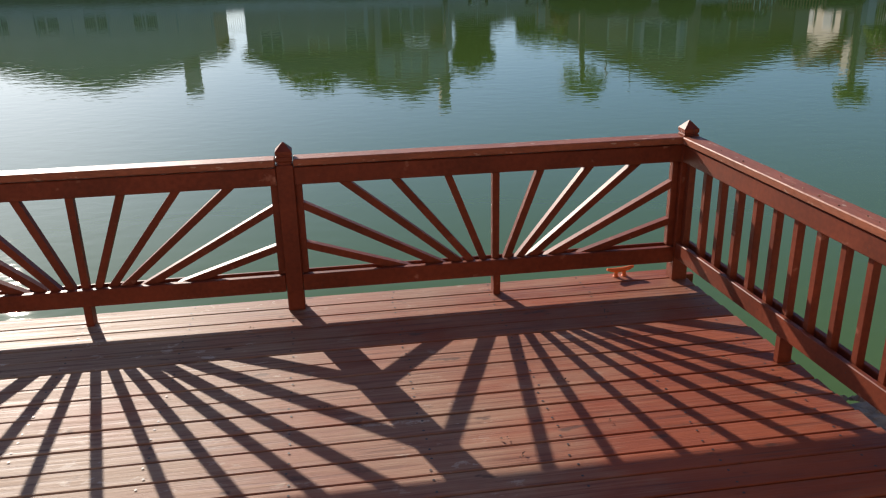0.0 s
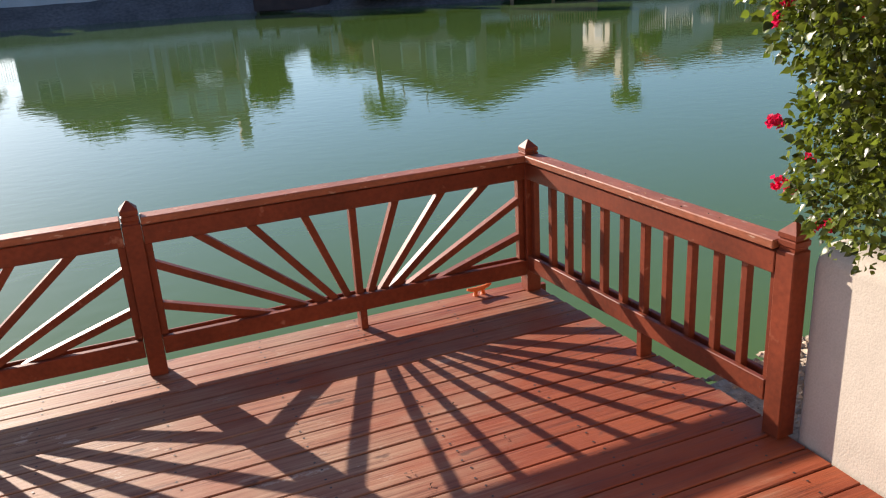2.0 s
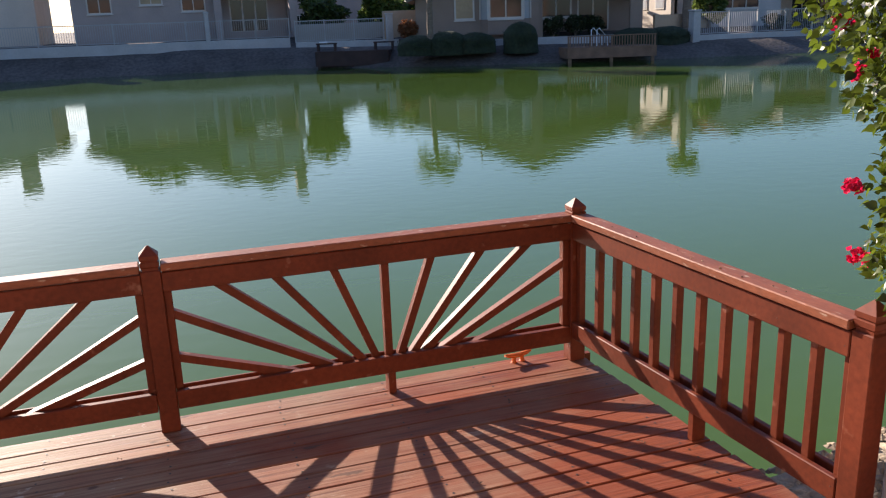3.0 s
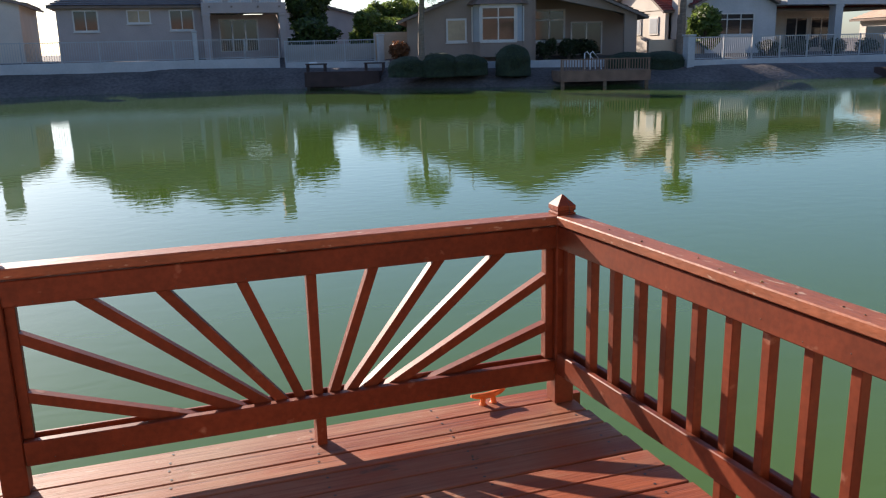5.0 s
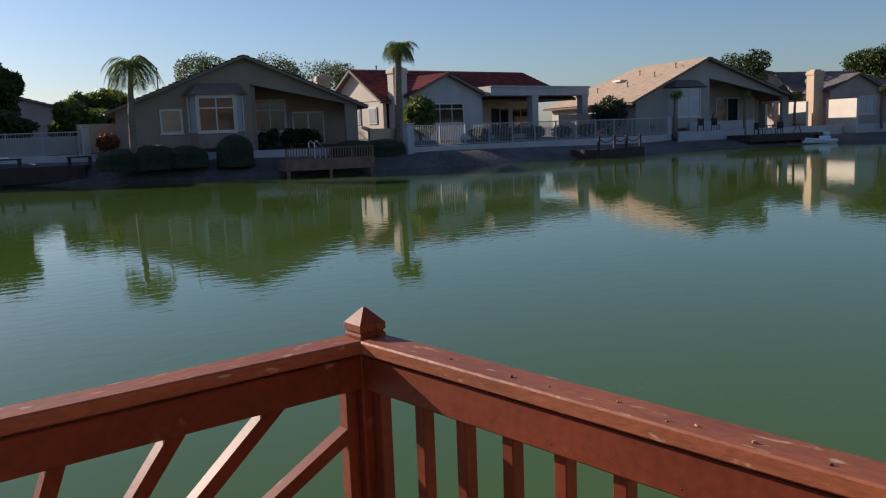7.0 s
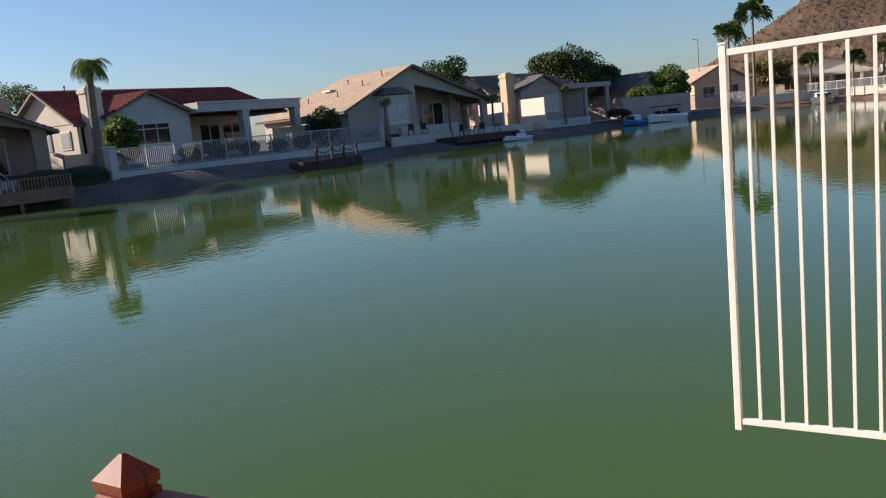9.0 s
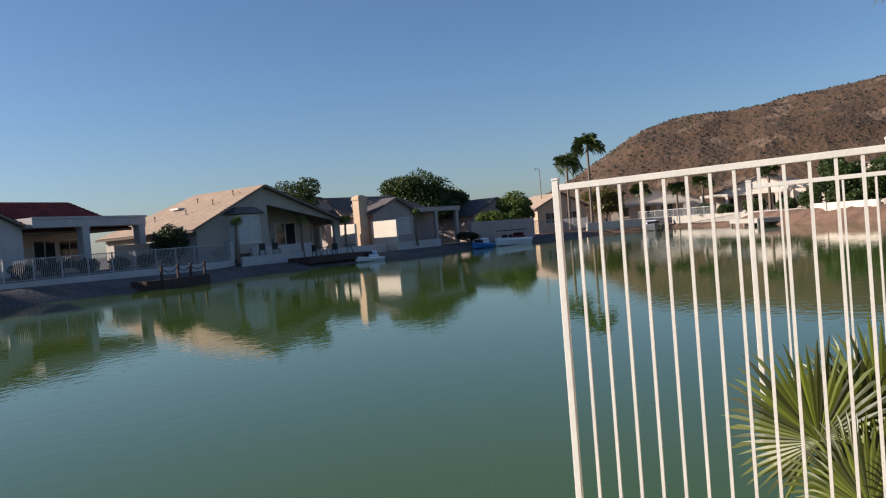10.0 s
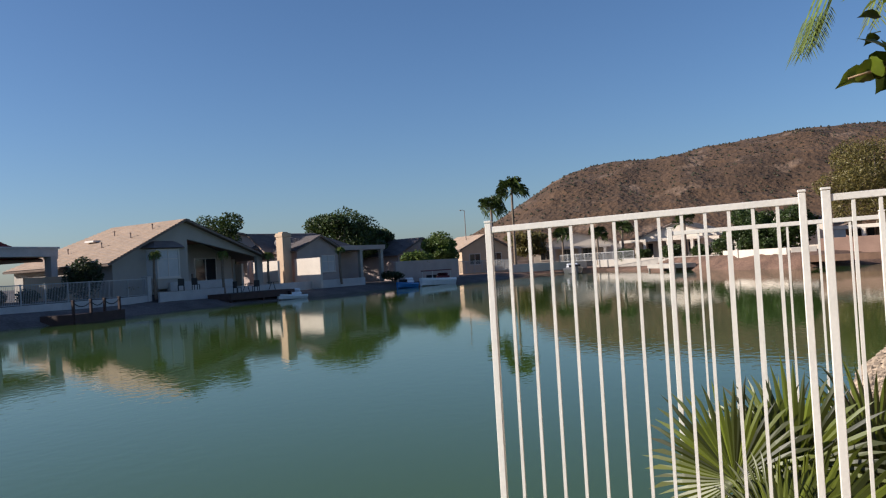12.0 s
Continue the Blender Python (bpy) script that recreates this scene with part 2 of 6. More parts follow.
GREYTILE = material("grey_slate_tile", (0.145, 0.125, 0.125), 0.85, vary=0.16, scale=1.2, fine=9, bump=0.3)
DARKGLASS = material("dark_window_glass", (0.02, 0.022, 0.026), 0.06, vary=0.2, scale=0.6, fine=3, bump=0)
# pale blind; sky light mirrored by the glass is put into its colour
SKYBLIND = material("pale_sky_reflecting_blind", (0.42, 0.43, 0.44), 0.3, vary=0.08, scale=0.8, fine=6, bump=0)
CURTAIN = material("amber_window_shade", (0.42, 0.30, 0.18), 0.5, vary=0.12, scale=0.8, fine=6, bump=0)
TRIM = material("off_white_trim", (0.58, 0.53, 0.48), 0.6, vary=0.05, scale=2, fine=20, bump=0.05)
DOCKWOOD = material("dark_red_dock_timber", (0.055, 0.030, 0.025), 0.8, vary=0.2, scale=2, fine=20, bump=0.3)
DOCKTAN = material("tan_dock_timber", (0.22, 0.125, 0.08), 0.8, vary=0.2, scale=2, fine=20, bump=0.3)
BLACKMETAL = material("black_metal", (0.02, 0.02, 0.02), 0.5, vary=0.1, scale=5, fine=40, bump=0.05)
BOATWHITE = material("white_gelcoat", (0.75, 0.76, 0.78), 0.25, vary=0.05, scale=2, fine=20, bump=0)
BOATBLUE = material("blue_gelcoat", (0.03, 0.16, 0.42), 0.25, vary=0.05, scale=2, fine=20, bump=0)
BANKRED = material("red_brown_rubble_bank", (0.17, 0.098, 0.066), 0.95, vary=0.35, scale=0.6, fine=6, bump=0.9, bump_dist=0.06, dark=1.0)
BOATGREY = material("dark_grey_gelcoat", (0.09, 0.09, 0.10), 0.3, vary=0.1, scale=2, fine=20, bump=0)
MAROON = material("maroon_canvas", (0.12, 0.02, 0.025), 0.8, vary=0.1, scale=3, fine=30, bump=0.1)
SOLAR = material("solar_panel", (0.01, 0.014, 0.04), 0.12, vary=0.1, scale=2, fine=10, bump=0)
BARK = material("palm_bark", (0.20, 0.15, 0.11), 0.95, vary=0.25, scale=3, fine=20, bump=0.6, stretch=(1, 1, 4), bump_dist=0.03)
CANE = material("tan_cane", (0.42, 0.29, 0.17), 0.8, vary=0.2, scale=9, fine=60, bump=0.3)
HILL = material("desert_hill", (0.084, 0.046, 0.023), 0.95, vary=0.34, scale=0.03, fine=0.35, bump=0.9, bump_dist=2.0, dark=0.9,
                stain=((0.17, 0.11, 0.072), 0.57, 0.68, 0.05))
BUSH = material("desert_shrub", (0.035, 0.034, 0.018), 0.9, vary=0.3, scale=0.2, fine=2, bump=0.2, island=0.4)
LEAFDARK = leaf_material("dark_tree_leaf", (0.04, 0.075, 0.022))
LEAFMID = leaf_material("green_tree_leaf", (0.085, 0.15, 0.04), 0.45, 0.45)
LEAFOLIVE = leaf_material("olive_tree_leaf", (0.118, 0.122, 0.045))
LEAFGREY = leaf_material("feathery_tree_leaf", (0.072, 0.118, 0.052), 0.4)
LEAFHEDGE = leaf_material("hedge_leaf", (0.03, 0.05, 0.022))
HEDGECORE = material("hedge_twigs", (0.026, 0.037, 0.017), 0.9, vary=0.4, scale=6, fine=45, bump=0.8, bump_dist=0.03)
LEAFBOUG = leaf_material("bougainvillea_leaf", (0.064, 0.108, 0.014), 0.75, 0.42, 0.36)
BRACT = leaf_material("bougainvillea_bract", (0.52, 0.014, 0.105), 0.3, 0.45, 0.55)
FAN = leaf_material("fan_palm_leaf", (0.056, 0.084, 0.009), 0.75, 0.25, 0.4)
LEAFRUST = leaf_material("rust_brown_leaf", (0.16, 0.075, 0.035), 0.4, 0.3)
FROND = leaf_material("palm_frond_leaf", (0.11, 0.18, 0.05), 0.35, 0.35, 0.45)
WATER = water_material()

# ---- mesh helpers ----


def mesh_of(bm, name, mat):
    me = bpy.data.meshes.new(name)
    bmesh.ops.recalc_face_normals(bm, faces=bm.faces)
    bm.to_mesh(me)
    bm.free()
    me.materials.append(mat)
    return me


def part(name, bm, mat, parent=None, label="", m=None):
    ob = new(name, mesh_of(bm, name, mat))
    if parent is not None:
        ob.parent = parent
    if m is not None:
        ob.matrix_basis = m
    return tagged(ob, label)


def raw(name, verts, faces, mat, parent=None, label=""):
    me = bpy.data.meshes.new(name)
    me.from_pydata(verts, [], faces)
    me.materials.append(mat)
    ob = new(name, me)
    if parent is not None:
        ob.parent = parent
    return tagged(ob, label)


def repeat(name, bm, mat, parent, places):
    """Alike parts at several places of their thing, on one mesh."""
    me = mesh_of(bm, name, mat)
    for p in places:
        ob = new(name, me)
        ob.parent = parent
        ob.location = p


def thing(name, label, category, m=None, group="", kind=""):
    ob = new(name)
    if m is not None:
        ob.matrix_basis = m
    return tagged(ob, label, category, group, kind)


def box(bm, x0, x1, y0, y1, z0, z1, m=None):
    vs = [bm.verts.new(p) for p in ((x0, y0, z0), (x1, y0, z0), (x1, y1, z0), (x0, y1, z0), (x0, y0, z1), (x1, y0, z1), (x1, y1, z1), (x0, y1, z1))]
    if m is not None:
        for v in vs:
            v.co = m @ v.co
    for q in ((0, 3, 2, 1), (4, 5, 6, 7), (0, 1, 5, 4), (1, 2, 6, 5), (2, 3, 7, 6), (3, 0, 4, 7)):
        bm.faces.new([vs[i] for i in q])
    return vs


def bevelled(bm, size=0.004, segments=1):
    bmesh.ops.bevel(bm, geom=list(bm.edges), offset=size, segments=segments, affect='EDGES', profile=0.5)
    return bm


def boxes(*dims, m=None, bevel=0.0):
    bm = bmesh.new()
    for d in dims:
        box(bm, *d, m=m)
    if bevel:
        bevelled(bm, bevel)
    return bm


def tube(bm, points, radii, n=8):
    """A tapered, bent round bar along points."""
    rings = []
    for i, p in enumerate(points):
        p = Vector(p)
        d = (Vector(points[min(i + 1, len(points) - 1)]) - Vector(points[max(i - 1, 0)])).normalized()
        a = d.orthogonal().normalized() if abs(d.z) < 0.95 else Vector((1, 0, 0))
        a = (a - d * a.dot(d)).normalized()
        c = d.cross(a)
        rings.append([bm.verts.new(p + (a * math.cos(k * math.tau / n) + c * math.sin(k * math.tau / n)) * radii[i]) for k in range(n)])
    for r, s in zip(rings, rings[1:]):
        for k in range(n):
            bm.faces.new((r[k], r[(k + 1) % n], s[(k + 1) % n], s[k]))
    bm.faces.new(rings[0][::-1])
    bm.faces.new(rings[-1])
    return bm


def extruded(points, along):
    """A slab: a flat outline pushed along a vector."""
    bm = bmesh.new()
    along = Vector(along)
    a = [bm.verts.new(p) for p in points]
    b = [bm.verts.new(Vector(p) + along) for p in points]
    bm.faces.new(a)
    bm.faces.new(b[::-1])
    n = len(a)
    for i in range(n):
        bm.faces.new((a[i], b[i], b[(i + 1) % n], a[(i + 1) % n]))
    return bm


def wall_xz(outline, y, thick=0.25):
    return extruded([(x, y, z) for x, z in outline], (0, thick, 0))

# ---- lake, ground, hill ----
SHORE = [(-70, 53.5), (-30, 53), (-5, 52.2), (6, 50.5), (14, 44), (24, 40), (33, 37.6), (45, 36.4), (54, 36), (62, 34.2), (80, 31), (92, 28), (99, 23.5), (122, 20),
         (126, 13), (109, 3.8), (96, -2), (87, -6.6), (82, -11), (82.3, -14), (84.5, -18.3), (87, -24), (90, -44), (60, -44), (40, -21), (23, -7.3), (19.4, -5.65), (15, -4.15), (12, -3.5), (4, -2.1), (1.3, -1.36), (0.1, -1.28), (-30, -1.28), (-70, -1.28)]


def shore_distance(x, y):
    """Metres from the water's edge; negative on the lake."""
    best, inside = 1e9, False
    for (x0, y0), (x1, y1) in zip(SHORE, SHORE[1:] + SHORE[:1]):
        dx, dy = x1 - x0, y1 - y0
        u = max(0, min(1, ((x - x0) * dx + (y - y0) * dy) / (dx * dx + dy * dy)))
        best = min(best, math.hypot(x - x0 - u * dx, y - y0 - u * dy))
        if (y0 > y) != (y1 > y) and x < dx * (y - y0) / dy + x0:
            inside = not inside
    return -best if inside else best


def far_level(x):
    return 1.25 - 0.012 * max(0, min(60, x))


def bank_level(x):
    """Height of the bank's top, before the garden walls."""
    return 0.68 - 0.44 * max(0, min(1, x / 25)) - 0.32 * max(0, min(1, (x - 34) / 20))


def ground_z(x, y):
    d = shore_distance(x, y)
    if d < 0:
        return max(-2.2, WATER_Z + d * 0.5)
    if y > 8 + 0.09 * x or x > 70:
        top = far_level(x) if x < 100 else 0.55
        bank = bank_level(x) if y > 3 else 0.8
        z = WATER_Z + (bank - WATER_Z) * min(1, d / 2.3)
        if d > 5.0 and x < 88:
            z += (top - bank) * min(1, (d - 5.0) / 2.0)
        return z
    top = -0.10 if x < 0.3 else min(0.75, -0.10 + (x - 0.3) * 0.20) - 0.85 * max(0, min(1, (x - 20) / 14))
    return min(top, WATER_Z + d * (5.0 - 4.42 * max(0, min(1, (x - 1) / 2))))


def ground_sheet():
    xs = [-2600, -1500, -800, -400, -200, -120, -90] + [-70 + 3 * i for i in range(24)] + [-1 + 0.5 * i for i in range(44)] + [21 + 1.5 * i for i in range(80)] + \
         [145, 160, 190, 240, 320, 500, 900, 1600, 2600]
    ys = [-2600, -1500, -800, -400, -200, -100, -60, -50, -46] + [-43 + 1.5 * i for i in range(14)] + [-22 + i for i in range(12)] + [-10 + 0.4 * i for i in range(20)] + [-2.1 + 0.1 * i for i in range(13)] + [-0.8, -0.4, 0.2] + [1 + 3 * i for i in range(8)] + \
         [25 + 0.9 * i for i in range(45)] + [67, 75, 90, 120, 180, 300, 600, 1200, 2600]
    verts = [(x, y, ground_z(x, y)) for y in ys for x in xs]
    w = len(xs)
    faces = [(j * w + i, j * w + i + 1, (j + 1) * w + i + 1, (j + 1) * w + i) for j in range(len(ys) - 1) for i in range(w - 1)]
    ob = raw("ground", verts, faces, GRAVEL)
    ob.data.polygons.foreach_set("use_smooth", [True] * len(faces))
    # slot 1: far bank faces, their shade held in the stone's colour
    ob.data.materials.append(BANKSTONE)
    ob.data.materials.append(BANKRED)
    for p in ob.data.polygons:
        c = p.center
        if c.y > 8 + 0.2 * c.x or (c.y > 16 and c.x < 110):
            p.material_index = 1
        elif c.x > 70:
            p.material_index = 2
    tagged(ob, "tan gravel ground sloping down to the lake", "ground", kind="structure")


ground_sheet()
bm = bmesh.new()
bm.faces.new([bm.verts.new(p) for p in ((-120, -50, WATER_Z), (160, -50, WATER_Z), (160, 70, WATER_Z), (-120, 70, WATER_Z))])
tagged(part("water", bm, WATER), "green still lake water with faint ripples", "water", kind="structure")


def hill():
    crest = [(-700, 20), (-420, 40), (-300, 62), (-200, 76), (-119, 79), (-73, 78), (-17, 74), (22, 66.5), (58, 65.5), (74, 63), (97, 49), (128, 28), (163, 11), (230, 3), (420, 0)]
    nu, nv = 230, 46
    verts, faces = [], []
    for i in range(nu):
        y = -700 + 1100 * i / (nu - 1)
        for (y0, h0), (y1, h1) in zip(crest, crest[1:]):
            if y0 <= y <= y1:
                top = h0 + (h1 - h0) * (y - y0) / (y1 - y0)
        for j in range(nv):
            v = j / (nv - 1)
            x = 380 + 320 * v
            f = math.sin(min(1, v / 0.69) * math.pi / 2) ** 1.3 if v < 0.69 else 1 - 0.4 * (v - 0.69)
            n = noise.fractal(Vector((x * 0.02, y * 0.02, 3)), 0.8, 2.1, 5)
            g = abs(noise.noise(Vector((y * 0.028, x * 0.006, 9))))
            verts.append((x, y, 0.3 + top * 0.965 * f + (n * 3.0 - g * 7.0 * f * (1 - f) * 2) * min(1, top / 30)))
    for i in range(nu - 1):
        for j in range(nv - 1):
            faces.append((i * nv + j, (i + 1) * nv + j, (i + 1) * nv + j + 1, i * nv + j + 1))
    ob = raw("hill", verts, faces, HILL)
    tagged(ob, "bare brown desert hill with rocks and scrub", "hill", kind="structure")
    sv, sf = [], []
    rnd = random.Random(5)
    for _ in range(6500):
        i, j = rnd.randrange(nu - 1), rnd.randrange(8, 33)
        p = Vector(verts[i * nv + j]).lerp(Vector(verts[(i + 1) * nv + j + 1]), rnd.random())
        if p.z < 5:
            continue
        r = rnd.uniform(0.4, 1.0)
        k = len(sv)
        for a in range(5):
            sv.append((p.x + r * math.cos(a * 1.257 + r), p.y + r * math.sin(a * 1.257 + r), p.z + rnd.uniform(-.2, .3)))
        sv.append((p.x, p.y, p.z + r * rnd.uniform(0.9, 1.6)))
        sf += [(k + a, k + (a + 1) % 5, k + 5) for a in range(5)]
    tagged(raw("scrub", sv, sf, BUSH), "dark desert scrub dotted over the hillside", "shrub", kind="stuff")


hill()

# ---- the timber deck ----
SPLAY = 3.9                     # degrees by which the side rail opens outward
PITCH = 0.15


def deck():
    root = thing("deck", "red-stained timber deck of worn planks over the lake", "deck", kind="structure")
    for d in ((-7.2, 0.17, 0.10, 0.138, -0.26, -0.034), (-7.2, 0.2, -1.5, -1.44, -0.24, -0.034), (-7.2, 0.24, -2.9, -2.84, -0.24, -0.034)):
        part("joist", boxes(d), PAINT, root)
    repeat("pile", boxes((-0.06, 0.06, 0.0, 0.098, -1.6, -0.034)), DOCKWOOD, root, [(x, 0, 0) for x in (-6.6, -4.88, -2.44, -0.05)])
    rnd = random.Random(11)
    for k in range(24):
        y1 = 0.14 - k * PITCH
        y0 = y1 - PITCH + rnd.uniform(0.007, 0.010)
        xr = 0.062 - ((y0 + y1) / 2) * 0.072
        if y1 < -2.10:
            xr = 0.172
        bm = boxes((-7.2, xr, y0, y1, -0.034, rnd.uniform(-0.0025, 0.0)), bevel=0.004)
        part("plank", bm, WOOD, root)
    bm = bmesh.new()
    for k in range(24):
        y = 0.14 - k * PITCH
        for x in [-0.02 - 0.61 * i for i in range(11)]:
            for dy in (0.035, 0.115):
                p = Vector((x + rnd.uniform(-.012, .012), y - dy, 0.0012))
                bmesh.ops.create_circle(bm, cap_ends=True, radius=0.0066, segments=6, matrix=Matrix.Translation(p))
    tagged(part("nail_heads", bm, BLACKMETAL, root), kind="stuff")


deck()


def cap_finial(bm, z, w=0.047):
    """A squat post cap: a groove, a block and a four-sided point."""
    def ring(hw, zz):
        return [bm.verts.new((sx * hw, sy * hw, zz)) for sx, sy in ((-1, -1), (1, -1), (1, 1), (-1, 1))]
    rs = [ring(w * 0.86, z), ring(w * 0.86, z + 0.014), ring(w, z + 0.022), ring(w, z + 0.044), ring(w * 0.88, z + 0.048), ring(w * 0.88, z + 0.053), ring(w, z + 0.057), ring(w, z + 0.078), ring(0.004, z + 0.125)]
    for a, b in zip(rs, rs[1:]):
        for i in range(4):
            bm.faces.new((a[i], a[(i + 1) % 4], b[(i + 1) % 4], b[i]))
    bm.faces.new(rs[0][::-1])
    bm.faces.new(rs[-1])


def newel(x, y, turn, label):
    root = thing("railing_post", label, "post", pose(x, y, 0, 0, 0, turn), group="railing posts")
    part("shaft", boxes((-0.05, 0.05, -0.05, 0.05, 0.0, 0.908), bevel=0.005), PAINT, root)
    bm = bmesh.new()
    cap_finial(bm, 0.908)
    part("cap", bm, PAINT, root, "pyramid post cap")
    return root


newel(-4.88, 0, 0, "square red-brown railing post with a pyramid cap")
newel(-2.44, 0, 0, "square red-brown railing post with a pyramid cap")
corner = newel(0, 0, 0, "square red-brown corner railing post with a pyramid cap")
newel(0.144, -2.105, SPLAY, "square red-brown end railing post beside the white wall")


def cap_split(root):
    """A weather crack down the landward face of a post cap."""
    side = [(0.006, 0.0, 1.031), (0.010, -0.0245, 1.0095), (0.012, -0.0478, 0.987), (0.013, -0.0482, 0.965), (0.016, -0.0485, 0.931)]
    bm = bmesh.new()
    rows = [[bm.verts.new((x + dx, y + dy, z)) for dx, dy in ((-0.0016, 0.0), (0.0, -0.0016), (0.0016, 0.0))] for x, y, z in side]
    for a, b in zip(rows, rows[1:]):
        for k in range(2):
            bm.faces.new((a[k], a[k + 1], b[k + 1], b[k]))
    part("split", bm, BLACKMETAL, root, "dark weather crack")


cap_split(corner)


def rails(root, length):
    """Top and bottom rails of a bay from 0 to length along x, with two boards each."""
    part("rail_cap", boxes((0.052, length - 0.052, -0.068, 0.042, 0.904, 0.946), bevel=0.005), CAPWOOD, root, "sun-bleached flat rail cap")
    part("top_rail", boxes((0.052, length - 0.052, -0.052, -0.014, 0.790, 0.894), bevel=0.004), PAINT, root)
    part("top_rail", boxes((0.052, length - 0.052, 0.034, 0.052, 0.790, 0.894), bevel=0.004), PAINT, root)
    part("bottom_rail", boxes((0.052, length - 0.052, -0.052, -0.014, 0.128, 0.232), bevel=0.004), PAINT, root)
    part("bottom_rail", boxes((0.052, length - 0.052, 0.034, 0.052, 0.128, 0.232), bevel=0.004), PAINT, root)


def sunburst(x):
    root = thing("railing", "red-brown railing bay with slats fanned like sun rays", "railing", pose(x, 0, 0), group="sunburst railing bays")
    rails(root, 2.44)
    c, fz = 1.238, 0.03
    ends = [(0.0, 0.84), (0.297, 0.84), (-0.313, 0.84), (0.626, 0.84), (-0.654, 0.84), (0.944, 0.84), (-0.974, 0.84), (1.12, 0.64), (-1.14, 0.645), (1.12, 0.395), (-1.14, 0.40)]
    for ex, ez in ends:
        d = Vector((ex, 0, ez - fz))
        n = Vector((d.z, 0, -d.x)).normalized() * 0.0215
        s = (0.165 - fz) / d.z
        p0, p1 = Vector((c, -0.013, fz)) + d * s, Vector((c, -0.013, fz)) + d
        q0, q1 = p1 - n, p1 + n
        if abs(ex) > 1.1:
            # the low rays are cut upright, flush against the strip on the post
            side = 0.0905 if ex < 0 else 2.3495
            q0, q1 = (q + d * ((side - q.x) / d.x) for q in (p0 - n, p0 + n))
        bm = extruded([p0 - n, p0 + n, q1, q0], (0, 0.046, 0))
        part("slat", bm, PAINT, root)
    for sx in (0.05, 2.35):
        part("side_strip", boxes((sx, sx + 0.04, -0.017, 0.033, 0.232, 0.784), bevel=0.003), PAINT, root)
    part("foot", boxes((c - 0.022, c + 0.022, -0.05, 0.033, 0.0, 0.20), bevel=0.003), PAINT, root)
    bm = bmesh.new()
    for i in range(9):
        xx = 0.16 + i * 0.265
        for zz in (0.805, 0.155):
            bmesh.ops.create_icosphere(bm, subdivisions=1, radius=0.0034, matrix=Matrix.Translation((xx + 0.01 * math.sin(i * 5), -0.0505, zz)))
    tagged(part("nail_heads", bm, BLACKMETAL, root), kind="stuff")


sunburst(-4.88)
sunburst(-2.44)


def side_rail():
    m = Matrix.Translation((0, 0, 0)) @ pose(0, 0, 0, 0, 0, -90 + SPLAY)
    root = thing("railing", "red-brown railing bay with square upright balusters", "railing", m)
    length = 2.11
    for ys, nm in ((-0.052, "top_rail"), (0.022, "top_rail")):
        part(nm, boxes((0.052, length - 0.052, ys, ys + 0.03, 0.790, 0.894), bevel=0.004), PAINT, root)
    for ys in (-0.052, 0.022):
        part("bottom_rail", boxes((0.052, length - 0.052, ys, ys + 0.03, 0.160, 0.267), bevel=0.004), PAINT, root)
    part("rail_cap", boxes((0.06, length - 0.052, -0.068, 0.042, 0.904, 0.946), bevel=0.005), CAPWOOD, root, "sun-bleached flat rail cap")
    places = [0.072] + [0.275 + 0.177 * k for k in range(10)] + [length - 0.072]
    for x in places:
        part("baluster", boxes((x - 0.02, x + 0.02, -0.0215, 0.0215, 0.18, 0.86), bevel=0.003), PAINT, root)
    part("foot", boxes((1.15, 1.19, -0.04, 0.04, 0.0, 0.16), bevel=0.003), PAINT, root)
    bm = bmesh.new()
    for k, x in enumerate(places):
        for zz in (0.82, 0.21):
            bmesh.ops.create_icosphere(bm, subdivisions=1, radius=0.0036, matrix=Matrix.Translation((x, -0.0500, zz + 0.012 * math.sin(k * 3))))
    tagged(part("nail_heads", bm, BLACKMETAL, root), kind="stuff")


side_rail()


def dock_cleat():
    root = thing("dock_cleat", "orange painted two-horned mooring cleat on the planks", "cleat", pose(-0.35, 0.085, 0, 0, 0, 8))
    bm = bmesh.new()
    tube(bm, [(-0.095, 0, 0.058), (-0.065, 0, 0.050), (-0.025, 0, 0.044), (0.025, 0, 0.044), (0.065, 0, 0.050), (0.095, 0, 0.058)], [0.008, 0.014, 0.017, 0.017, 0.014, 0.008], 10)
    part("horn", bm, CLEAT, root)
    for x in (-0.03, 0.03):
        bm = bmesh.new()
        tube(bm, [(x, 0, 0.0), (x, 0, 0.010), (x * 0.9, 0, 0.04)], [0.020, 0.013, 0.013], 10)
        part("leg", bm, CLEAT, root)


dock_cleat()


def leaf_litter():
    rnd = random.Random(3)
    for x, y in ((-1.05, -0.62), (-0.62, -0.42), (-1.45, -1.75), (-1.5, -1.62), (-0.35, -1.3), (-1.1, -1.15), (-2.3, -1.2), (-2.9, -0.6), (-2.7, -0.25), (-1.0, -1.55), (-0.2, -1.1)):
        bm = bmesh.new()
        for _ in range(3):
            a, r = rnd.uniform(0, 6.28), rnd.uniform(0.006, 0.013)
            m = pose(rnd.uniform(-.02, .02), rnd.uniform(-.02, .02), 0.006, rnd.uniform(-25, 25), rnd.uniform(-25, 25), math.degrees(a))
            vs = [bm.verts.new(m @ Vector(p)) for p in ((-r, 0, 0), (0, -r * .45, 0.004), (r, 0, 0), (0, r * .45, 0.004))]
            bm.faces.new(vs)
        ob = part("dry_leaf", bm, DRYBIT, None, "", pose(x, y, 0.0))
        tagged(ob, "small curled dry brown leaf lying on the planks", "leaf", "dry leaves")


leaf_litter()


